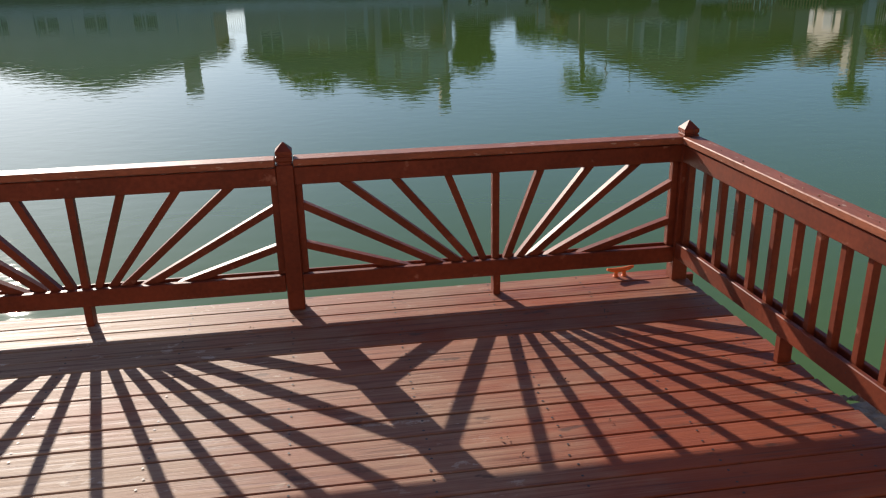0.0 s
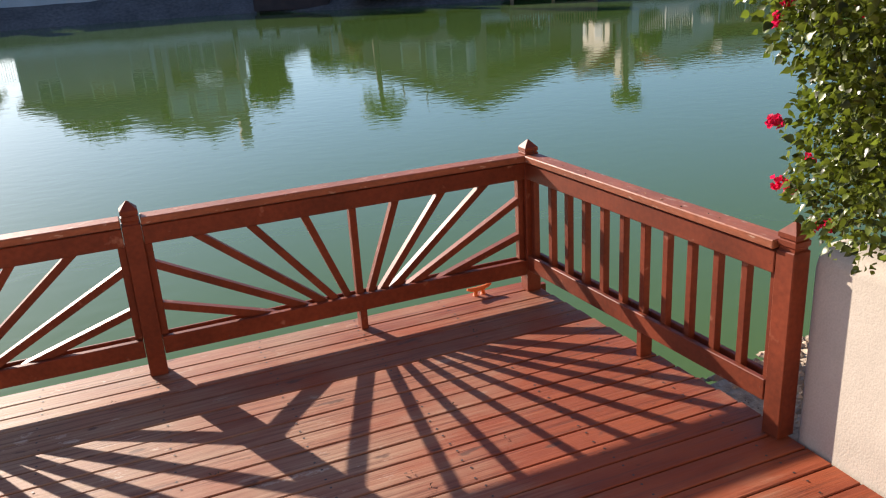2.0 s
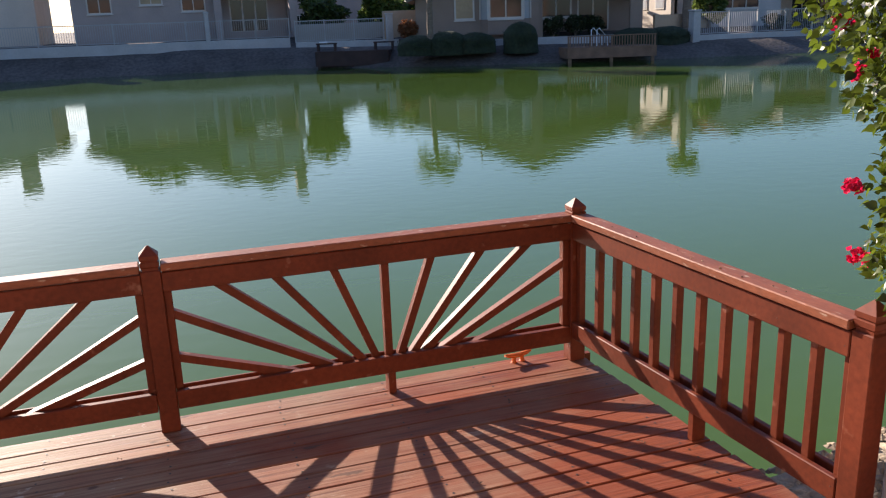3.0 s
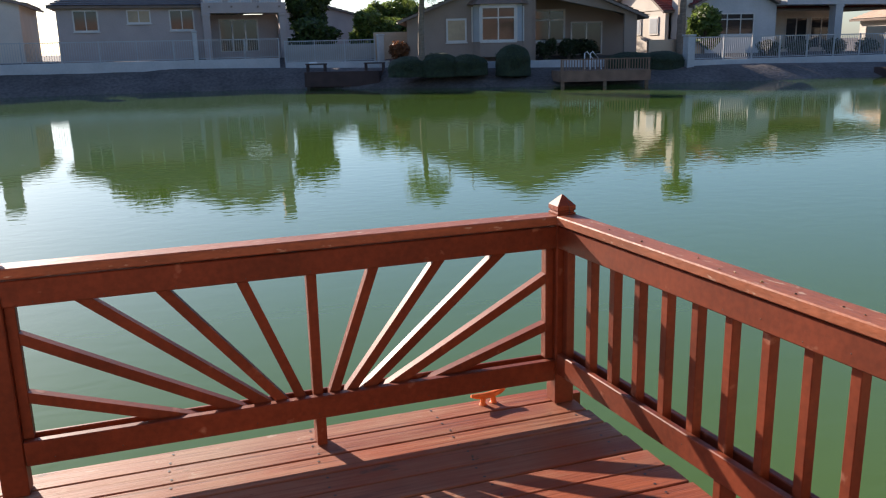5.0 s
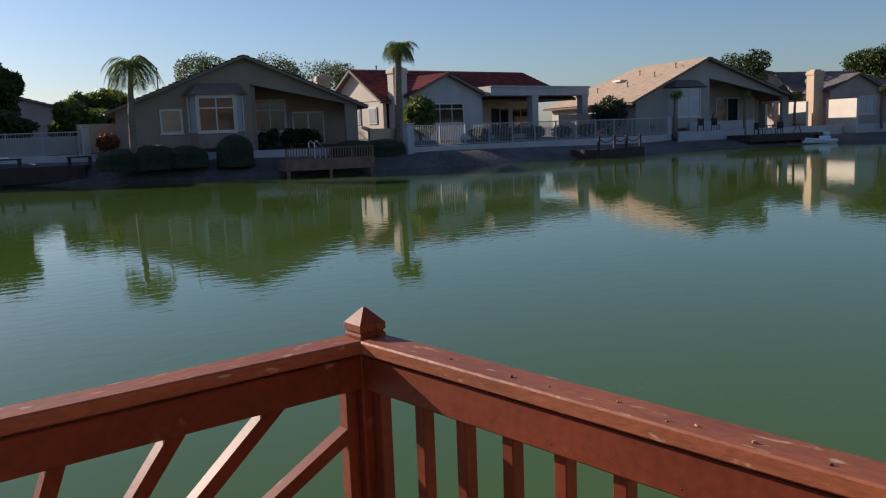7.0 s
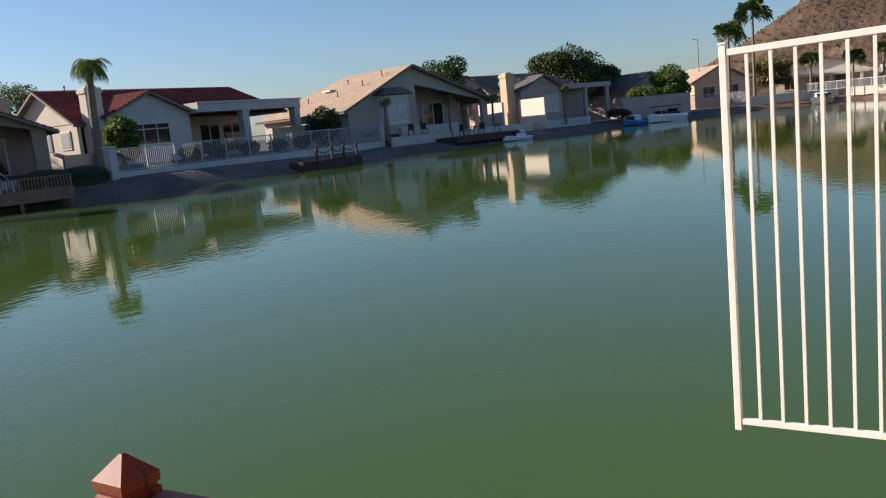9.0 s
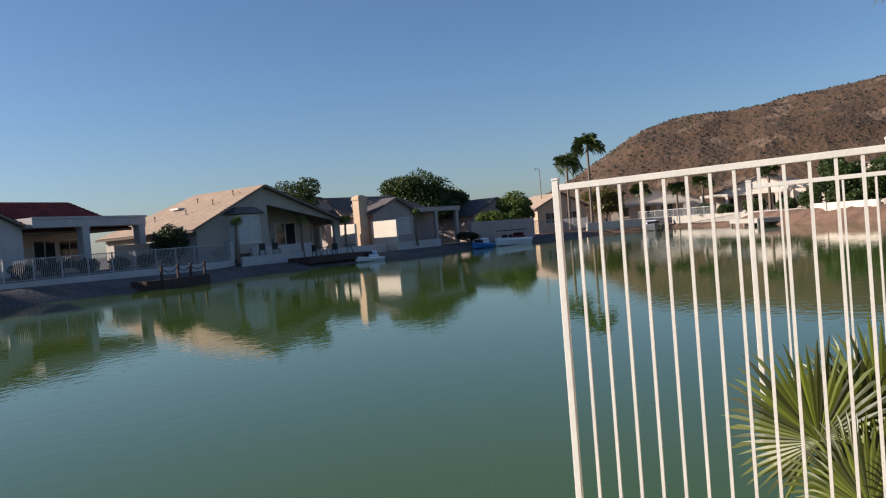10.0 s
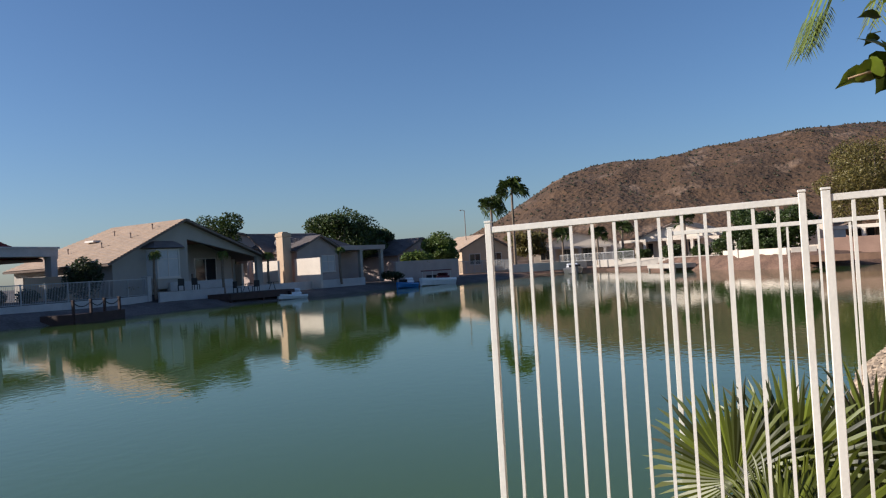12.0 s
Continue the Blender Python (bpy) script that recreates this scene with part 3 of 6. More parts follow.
def rail_debris():
    """Small dry bits lying on the side rail's cap."""
    rnd = random.Random(19)
    for u in (0.42, 0.66, 0.78, 0.97, 1.12, 1.18, 1.31, 1.46, 1.62, 1.7):
        r = rnd.uniform(0.003, 0.007)
        bm = bmesh.new()
        bmesh.ops.create_icosphere(bm, subdivisions=1, radius=r, matrix=pose(0, 0, r * .4, rnd.uniform(0, 90), 0, rnd.uniform(0, 180)) @ Matrix.Diagonal((1, rnd.uniform(.4, .7), .5, 1)))
        side = rnd.uniform(-0.05, 0.025)
        a = radians(-90 + SPLAY)
        ob = part("dry_bit", bm, DRYBIT if u % 0.2 < 0.1 else CANE, None, "", pose(u * math.cos(a) - side * math.sin(a), u * math.sin(a) + side * math.cos(a), 0.946))
        tagged(ob, "small dry plant bit lying on the rail cap", "debris", "bits on the rail cap")


rail_debris()

# ---- behind the deck: patio steps and an added, unseen wall that close the place ----
tagged(part("patio_step", boxes((-7.2, 0.172, -4.25, -3.462, -0.16, 0.17), bevel=0.01), CONCRETE), "grey concrete patio step", "step", kind="structure")
tagged(part("patio", boxes((-7.2, 0.172, -8.0, -4.252, -0.16, 0.34), bevel=0.01), CONCRETE), "grey concrete patio slab", "patio", kind="structure")
# added wall, never in view: cuts sky fill on the deck, darkens pane reflections
tagged(part("added_wall_south", boxes((-14, 9, -8.3, -8.002, -0.16, 6.4)), BROWNSTUCCO), "brown stucco wall added out of view behind the patio", "wall", kind="structure")


def stucco_wall():
    root = thing("wall_east", "low white stucco garden wall with a rounded top", "wall", kind="structure")
    bm = bmesh.new()
    prof = [(-0.0, -0.5), (0.0, 0.86), (0.012, 0.905), (0.05, 0.94), (0.11, 0.952), (0.17, 0.94), (0.205, 0.905), (0.22, 0.86), (0.22, -0.5)]
    ys = [-2.185, -2.20, -2.23, -2.6, -3.0, -3.4, -4.2, -5.2, -6.5, -8.0]
    rings = []
    for i, y in enumerate(ys):
        k = 0.93 if i == 0 else 1.0
        rings.append([bm.verts.new((0.188 + 0.11 + (x - 0.11) * k, y, (z if z < 0.8 else z - (0.02 if i == 0 else 0)) + 0.006 * math.sin(i * 7 + x * 40))) for x, z in prof])
    for a, b in zip(rings, rings[1:]):
        for i in range(len(prof) - 1):
            bm.faces.new((a[i], a[i + 1], b[i + 1], b[i]))
    bm.faces.new(rings[0])
    bm.faces.new(rings[-1])
    ob = part("wall_body", bm, STUCCO, root)
    for p in ob.data.polygons:
        p.use_smooth = True


stucco_wall()


def pebbles():
    rnd = random.Random(8)
    v, f = [], []
    spots = [(rnd.uniform(0.12, 3.2), rnd.uniform(-2.9, -1.3)) for _ in range(5200)] + [(rnd.uniform(3.2, 12), rnd.uniform(-5.0, -2.0)) for _ in range(9000)] + [(rnd.uniform(12, 28), rnd.uniform(-10, -3.4)) for _ in range(7000)]
    for x, y in spots:
        if shore_distance(x, y) < 0.03 or (0.17 < x < 0.41 and y < -2.17):
            continue
        z = ground_z(x, y)
        r = rnd.uniform(0.016, 0.038) if x < 3.2 else rnd.uniform(0.022, 0.055) if x < 12 else rnd.uniform(0.05, 0.10)
        k = len(v)
        a0 = rnd.uniform(0, 6.28)
        for a in range(5):
            v.append((x + r * math.cos(a0 + a * 1.257) * rnd.uniform(.7, 1.2), y + r * math.sin(a0 + a * 1.257) * rnd.uniform(.7, 1.2), z + r * 0.1))
        v.append((x, y, z + r * rnd.uniform(0.5, 0.9)))
        f += [(k + a, k + (a + 1) % 5, k + 5) for a in range(5)]
    tagged(raw("gravel", v, f, PEBBLE), "tan and grey pebbles on the lake bank", "gravel", kind="stuff")


pebbles()

# ---- white metal fences standing out over the water ----


def metal_fence(p0, bearing, z0, z1, rise, posts, gap, label):
    """A picket fence from p0 along a bearing in degrees; posts hold (distance, half width, reaches the ground). The rails climb by rise for each metre."""
    root = thing("metal_fence", label, "fence", pose(*p0, 0, 0, 0, bearing))
    lean = Matrix(((1, 0, 0, 0), (0, 1, 0, 0), (rise, 0, 1, 0), (0, 0, 0, 1)))
    for x, w, grounded in posts:
        lift = rise * x
        part("post", boxes((x - w, x + w, -w, w, z0 - (1.6 if grounded else 0.03), z1 + lift - 0.008), (x - w - 0.002, x + w + 0.002, -w - 0.002, w + 0.002, z1 + lift - 0.005, z1 + lift + 0.006), bevel=0.002), WHITEPAINT, root)
    for a, b in zip(posts, posts[1:]):
        if b[0] - a[0] < 0.2:
            continue
        xa, xb = a[0] + a[1], b[0] - b[1]
        part("rail", boxes((xa, xb, -0.0125, 0.0125, z1 - 0.055, z1 - 0.025), m=lean, bevel=0.002), WHITEPAINT, root)
        part("rail", boxes((xa, xb, -0.0125, 0.0125, z0, z0 + 0.03), m=lean, bevel=0.002), WHITEPAINT, root)
        n = max(1, round((b[0] - a[0]) / gap))
        for i in range(1, n):
            x = a[0] + (b[0] - a[0]) * i / n
            part("picket", boxes((x - 0.0072, x + 0.0072, -0.0072, 0.0072, z0 + 0.03, z1 - 0.055), m=lean), WHITEPAINT, root)


metal_fence((2.918, -0.525), -93.0, 0.072, 1.858, 0.022, [(0.0, 0.0155, False), (1.425, 0.015, False), (1.52, 0.018, True), (3.2, 0.018, True)], 0.103,
            "tall white metal picket fence with peeling enamel by the water")
metal_fence((5.26, -1.334), -93.0, 0.06, 1.83, 0.015, [(0.0, 0.018, False), (1.40, 0.018, False), (1.49, 0.02, True), (2.95, 0.02, True)], 0.2,
            "farther white metal picket fence on the gravel bank")

# ---- houses on the far shore ----


def frame_ring(x0, x1, z0, z1, y0, y1, w, low=None):
    """A rectangular frame of one piece, w wide (low at its foot), from depth y0 to y1."""
    bm = bmesh.new()
    low = w if low is None else low
    rings = [[bm.verts.new((x, y, z)) for x, z in ((a + p, c + q), (b - p, c + q), (b - p, d - p), (a + p, d - p))] for y in (y0, y1)
             for a, b, c, d, p, q in ((x0, x1, z0, z1, 0, 0), (x0, x1, z0, z1, w, low))]
    for r, q in ((0, 1), (2, 3), (0, 2), (1, 3)):
        for i in range(4):
            bm.faces.new((rings[r][i], rings[r][(i + 1) % 4], rings[q][(i + 1) % 4], rings[q][i]))
    return bm


def window(root, x0, x1, z0, z1, y, glass=None, bars=1, crossbar=0.0, frame_mat=None, w=0.09):
    """A framed window on a wall that faces -y at depth y; the pane is set back in its frame."""
    mat = frame_mat or TRIM
    fr = part("window", frame_ring(x0, x1, z0, z1, y - 0.07, y + 0.02, w), mat, root)
    for i in range(1, bars + 1):
        x = x0 + (x1 - x0) * i / (bars + 1)
        part("mullion", boxes((x - w * 0.35, x + w * 0.35, y - 0.05, y + 0.02, z0 + w, z1 - w)), mat, fr)
    if crossbar:
        part("transom", boxes((x0 + w, x1 - w, y - 0.045, y + 0.02, crossbar - w * 0.35, crossbar + w * 0.35)), mat, fr)
    part("pane", boxes((x0 + w * 0.7, x1 - w * 0.7, y - 0.02, y + 0.01, z0 + w * 0.7, z1 - w * 0.7)), glass or DARKGLASS, fr)
    part("sill", boxes((x0 - 0.06, x1 + 0.06, y - 0.11, y + 0.02, z0 - 0.07, z0 - 0.002)), mat, fr)
    return fr


def door(root, x0, x1, z0, z1, y, glass=None, leaves=2):
    w = 0.1
    fr = part("sliding_door", frame_ring(x0, x1, z0, z1, y - 0.06, y + 0.02, w, 0.04), TRIM, root)
    for i in range(1, leaves):
        x = x0 + (x1 - x0) * i / leaves
        part("stile", boxes((x - 0.05, x + 0.05, y - 0.05, y + 0.02, z0 + 0.04, z1 - w)), TRIM, fr)
    part("pane", boxes((x0 + w * .7, x1 - w * .7, y - 0.02, y + 0.01, z0 + 0.02, z1 - w * .7)), glass or DARKGLASS, fr)


def walls(root, mat, *dims):
    for d in dims:
        part("wall", boxes(d), mat, root)


def roof_slope(root, a, b, c, d, mat, thick=0.16, courses=14, waves=0):
    """A tiled roof slope a-b along the eave, d-c along the ridge: overlapping courses that step down to the eave."""
    a, b, c, d = (Vector(p) for p in (a, b, c, d))
    up = (b - a).cross(d - a).normalized()
    if (b - a).cross(d - a).length < 1e-6:
        up = (c - b).cross(a - b).normalized()
    if up.z < 0:
        up = -up
    bm = bmesh.new()
    steps = waves * 2 if waves else 1
    rows = []
    for i in range(courses):
        for u, lift in ((i / courses, 0.075), ((i + 1) / courses, 0.012)):
            p, q = a.lerp(d, u), b.lerp(c, u)
            rows.append([bm.verts.new(p.lerp(q, k / steps) + up * (lift + (0.05 if waves and k % 2 else 0))) for k in range(steps + 1)])
    for r0, r1 in zip(rows, rows[1:]):
        for k in range(steps):
            bm.faces.new((r0[k], r0[k + 1], r1[k + 1], r1[k]))
    ob = part("roof", bm, mat, root)
    q = [a, b, c, d]
    und = extruded([p - up * 0.012 for p in q], -up * thick)
    part("fascia", und, FASCIA, root)
    return ob


FASCIA = material("dark_roof_edge_board", (0.20, 0.15, 0.125), 0.8, vary=0.1, scale=2, fine=20, bump=0.1)


def chimney(root, x0, x1, y0, y1, z0, z1, mat):
    bm = boxes((x0, x1, y0, y1, z0, z1 - 0.5), (x0 - 0.08, x1 + 0.08, y0 - 0.08, y1 + 0.08, z1 - 0.5, z1 - 0.25), (x0 - 0.02, x1 + 0.02, y0 - 0.02, y1 + 0.02, z1 - 0.25, z1 - 0.12),
               (x0 + 0.2, x1 - 0.2, y0 + 0.15, y1 - 0.15, z1 - 0.12, z1))
    part("chimney", bm, mat, root)


def pipe(root, x, y, z0, z1):
    bm = bmesh.new()
    tube(bm, [(x, y, z0), (x, y, z1 - 0.12), (x, y, z1 - 0.11), (x, y, z1)], [0.05, 0.05, 0.08, 0.08], 8)
    part("vent_pipe", bm, FASCIA, root)


def column(root, x0, x1, y0, y1, z0, z1, mat):
    part("column", boxes((x0, x1, y0, y1, z0, z1), (x0 - 0.05, x1 + 0.05, y0 - 0.05, y1 + 0.05, z1 - 0.18, z1 - 0.02), bevel=0.01), mat, root)


def house_two_storey():
    """Taupe house; x as in the world, facade at y = 0 of the root."""
    r = thing("house", "two-storey taupe stucco house with a gabled balcony front and chimney", "house", pose(0.3, 57.6, 0.5))
    g = 1.2
    part("wall", wall_xz([(1.76, 3.79), (7.38, 3.79), (7.38, 6.62), (4.5, 7.9), (1.76, 6.62)], 1.4, 0.3), TAUPE, r)
    walls(r, TAUPE, (7.08, 7.38, 1.7, 10, g - .5, 6.6), (1.76, 2.06, 1.7, 10, g - .5, 6.6), (1.76, 7.38, 2.6, 2.9, g - .5, 3.79))
    part("balcony_wall", boxes((1.70, 7.44, -0.1, 0.12, 3.79, 4.50), (1.70, 7.44, 0.12, 1.4, 3.79, 3.95), (1.70, 1.9, 0.12, 1.4, 3.95, 4.5), (7.24, 7.44, 0.12, 1.4, 3.95, 4.5), bevel=0.02), TAUPE, r)
    for x in (2.2, 3.7, 5.5, 7.0):
        part("drain_spout", boxes((x - 0.06, x + 0.06, -0.2, -0.1, 4.16, 4.28)), FASCIA, r)
    column(r, 1.70, 2.2, -0.1, 0.4, g - .5, 3.79, TAUPE)
    column(r, 6.94, 7.44, -0.1, 0.4, g - .5, 3.79, TAUPE)
    window(r, 1.9, 3.25, 4.5, 6.5, 1.4, SKYBLIND, 0, 5.5, w=0.12)
    window(r, 5.8, 7.15, 4.5, 6.5, 1.4, SKYBLIND, 0, 5.5, w=0.12)
    door(r, 3.65, 5.3, 4.0, 6.2, 1.4, SKYBLIND)
    door(r, 2.95, 5.75, g, 3.5, 2.6, DARKGLASS, 3)
    part("lamp", boxes((3.2, 3.35, 1.28, 1.4, 5.6, 5.9), bevel=0.02), BLACKMETAL, r, "small black wall lantern")
    rail = part("balcony_rail", boxes((1.8, 7.35, -0.03, 0.01, 5.24, 5.30), bevel=0.005), TRIM, r)
    repeat("baluster", boxes((0, 0.02, -0.02, 0.0, 4.5, 5.24)), TRIM, rail, [(1.85 + i * 0.18, 0, 0) for i in range(31)])
    roof_slope(r, (1.3, 1.0, 6.42), (1.3, 10, 6.42), (4.5, 10, 8.05), (4.5, 1.0, 8.05), GREYTILE)
    roof_slope(r, (7.85, 1.0, 6.42), (7.85, 10, 6.42), (4.5, 10, 8.05), (4.5, 1.0, 8.05), GREYTILE)
    part("wall", wall_xz([(-2.2, 5.6), (-2.2, 6.2), (2.6, 8.0), (4.4, 7.2), (4.4, 5.6)], 4.5, 0.3), TAUPE, r)
    roof_slope(r, (-2.7, 4.2, 6.15), (-2.7, 12, 6.15), (2.6, 12, 8.25), (2.6, 4.2, 8.25), GREYTILE)
    roof_slope(r, (5.2, 4.2, 7.2), (5.2, 12, 7.2), (2.6, 12, 8.25), (2.6, 4.2, 8.25), GREYTILE)
    part("wall", wall_xz([(-7.6, g - .5), (1.76, g - .5), (1.76, 4.3), (-7.6, 4.3)], 1.0, 0.3), TAUPE, r)
    walls(r, TAUPE, (-7.6, -7.3, 1.3, 9, g - .5, 4.3))
    roof_slope(r, (-8.1, 0.5, 4.35), (1.75, 0.5, 4.35), (1.75, 5.4, 6.5), (-4.6, 5.4, 6.5), GREYTILE)
    roof_slope(r, (-8.1, 0.5, 4.35), (-8.1, 9.5, 4.35), (-4.6, 5.4, 6.5), (-4.6, 5.4, 6.5), GREYTILE)
    window(r, -0.45, 1.2, 2.7, 4.1, 1.0, DARKGLASS, 1)
    window(r, -3.2, -1.65, 3.2, 4.1, 1.0, CURTAIN, 1)
    window(r, -6.6, -5.0, 2.7, 4.1, 1.0, DARKGLASS, 1)
    chimney(r, 6.86, 7.62, 2.5, 3.4, 5.5, 9.2, TAUPE)


def house_brown():
    r = thing("house", "single-storey brown stucco house with a wide gable and bay window", "house", pose(21.1, 46, 0, 0, 0, -20) @ Matrix.Diagonal((0.93, 1, 1, 1)) @ Matrix.Translation((-21.1, 0, 0)))
    g = 1.0
    part("wall", wall_xz([(12.9, g - .5), (12.9, 3.45), (21.1, 6.4), (28.6, 3.5), (28.6, g - .5), (27.75, g - .5), (27.75, 3.5), (21.45, 4.8), (21.45, g - .5)], 0, 0.35), BROWNSTUCCO, r)
    walls(r, BROWNSTUCCO, (12.9, 13.2, 0.35, 13, g - .5, 3.5), (28.3, 28.6, 3.8, 13, g - .5, 3.5), (21.45, 21.75, 0.35, 3.5, g - .5, 4.9))
    part("wall", wall_xz([(21.75, g - .5), (28.3, g - .5), (28.3, 3.5), (21.75, 6.05)], 3.5, 0.3), BROWNSTUCCO, r)
    window(r, 15.6, 17.0, 1.95, 3.42, 0, CURTAIN, 0, w=0.12)
    bm = extruded([(17.4, 0, 1.0), (17.9, -0.75, 1.0), (20.35, -0.75, 1.0), (20.85, 0, 1.0)], (0, 0, 0.95))
    part("bay_base", bm, BROWNSTUCCO, r)
    bm = extruded([(17.45, 0, 4.1), (17.92, -0.72, 4.1), (20.33, -0.72, 4.1), (20.8, 0, 4.1)], (0, 0, 0.12))
    part("bay_head", bm, TRIM, r)
    window(r, 17.95, 20.3, 1.95, 4.1, -0.7, DARKGLASS, 1, 3.4, w=0.12)
    for xa, xb, ya, yb in ((17.42, 17.95, 0, -0.7), (20.3, 20.83, -0.7, 0)):
        part("bay_side", extruded([(xa, ya, 1.95), (xb, yb, 1.95), (xb, yb, 4.1), (xa, ya, 4.1)], (0, 0.06, 0)), SKYBLIND, r)
    for xa, xb, ya, yb in ((17.84, 17.94, -0.80, -0.70), (20.31, 20.41, -0.80, -0.70), (17.33, 17.43, -0.12, -0.02), (20.82, 20.92, -0.12, -0.02)):
        part("bay_post", boxes((xa, xb, ya, yb, 1.95, 4.1), bevel=0.01), TRIM, r)
    bm = bmesh.new()
    lo = [bm.verts.new(p) for p in ((17.0, 0.0, 4.22), (17.6, -1.0, 4.22), (20.65, -1.0, 4.22), (21.25, 0.0, 4.22))]
    hi = [bm.verts.new(p) for p in ((17.6, 0.0, 4.9), (18.0, -0.1, 4.9), (20.3, -0.1, 4.9), (20.7, 0.0, 4.9))]
    for i in range(3):
        bm.faces.new((lo[i], lo[i + 1], hi[i + 1], hi[i]))
    bm.faces.new(lo)
    bm.faces.new(hi)
    part("bay_roof", bm, BROWNTILE, r)
    window(r, 21.9, 24.2, 1.85, 4.0, 3.5, DARKGLASS, 1, 3.3, w=0.14)
    door(r, 24.6, 26.9, g, 3.15, 3.5, DARKGLASS, 2)
    roof_slope(r, (12.3, -0.55, 3.3), (12.3, 13.5, 3.3), (21.1, 13.5, 6.55), (21.1, -0.55, 6.55), BROWNTILE, courses=22)
    roof_slope(r, (29.3, -0.55, 3.3), (29.3, 13.5, 3.3), (21.1, 13.5, 6.55), (21.1, -0.55, 6.55), BROWNTILE, courses=22)
    for x, y, z in ((15.6, 4, 5.7), (17.4, 5, 6.3)):
        pipe(r, x, y, z - 1.3, z + 0.5)
    chimney(r, 27.6, 28.6, 9.0, 9.9, 3.0, 6.0, TANWALL)


def house_red_roof():
    r = thing("house", "white stucco house with a red clay tile roof and covered patio", "house", pose(0, 50, 0))
    g = 0.95
    walls(r, CREAM, (34.0, 34.3, 0, 7.6, g - .5, 3.95), (34.3, 54, 4.2, 4.5, g - .5, 4.3), (53.7, 54, 4.5, 7.6, g - .5, 4.0), (34.3, 54, 7.6, 7.9, g - .5, 4.0))
    bm = extruded([(34.0, -0.05, 3.9), (34.0, 7.65, 3.9), (34.0, 3.8, 6.35)], (0.3, 0, 0))
    part("gable_wall", bm, CREAM, r)
    part("wall", wall_xz([(35.75, g - .5), (43.0, g - .5), (43.0, 4.3), (39.3, 5.75), (35.75, 4.3)], -1.0, 0.3), FARWHITE, r)
    walls(r, CREAM, (42.7, 43.0, -0.7, 4.2, g - .5, 4.3), (35.75, 36.05, -0.7, 4.2, g - .5, 4.3))
    window(r, 37.4, 41.0, 2.05, 3.65, -1.0, DARKGLASS, 2, 3.2, w=0.1)
    roof_slope(r, (33.5, -0.5, 3.85), (54.6, -0.5, 3.95), (52.0, 3.8, 6.5), (33.5, 3.8, 6.5), REDTILE, courses=15, waves=64)
    roof_slope(r, (33.5, 8.1, 3.85), (54.6, 8.1, 3.95), (52.0, 3.8, 6.5), (33.5, 3.8, 6.5), REDTILE, courses=15)
    roof_slope(r, (54.6, -0.5, 3.95), (54.6, 8.1, 3.95), (52.0, 3.8, 6.5), (52.0, 3.8, 6.5), REDTILE, courses=12)
    roof_slope(r, (35.3, -1.5, 4.2), (35.3, 3.2, 4.2), (39.3, 3.2, 5.95), (39.3, -1.5, 5.95), REDTILE, courses=10, waves=14)
    roof_slope(r, (43.5, -1.5, 4.2), (43.5, 3.2, 4.2), (39.3, 3.2, 5.95), (39.3, -1.5, 5.95), REDTILE, courses=10, waves=14)
    chimney(r, 34.45, 35.7, -0.85, -0.1, g - .5, 6.4, CREAM)
    part("patio_roof", boxes((42.9, 54.4, -2.2, 4.2, 4.15, 4.9), (42.8, 54.5, -2.3, -2.2, 4.78, 4.94), bevel=0.015), FARWHITE, r)
    for x0, x1 in ((47.5, 48.2), (53.6, 54.3)):
        column(r, x0, x1, -2.15, -1.5, g - .5, 4.15, FARWHITE)
    for x0, x1 in ((43.4, 45.2), (45.5, 47.4), (48.4, 50.7), (51.0, 53.3)):
        door(r, x0, x1, g, 3.45, 4.2, DARKGLASS, 2)
    for y0 in (0.8, 3.1, 5.3):
        fr = part("side_window", boxes((33.93, 34.0, y0, y0 + 1.2, 2.2, 3.5), bevel=0.01), TRIM, r)
        part("pane", boxes((33.91, 33.928, y0 + .12, y0 + 1.08, 2.32, 3.38)), SKYBLIND, fr)
    pipe(r, 36.5, 4.4, 6.0, 6.9)


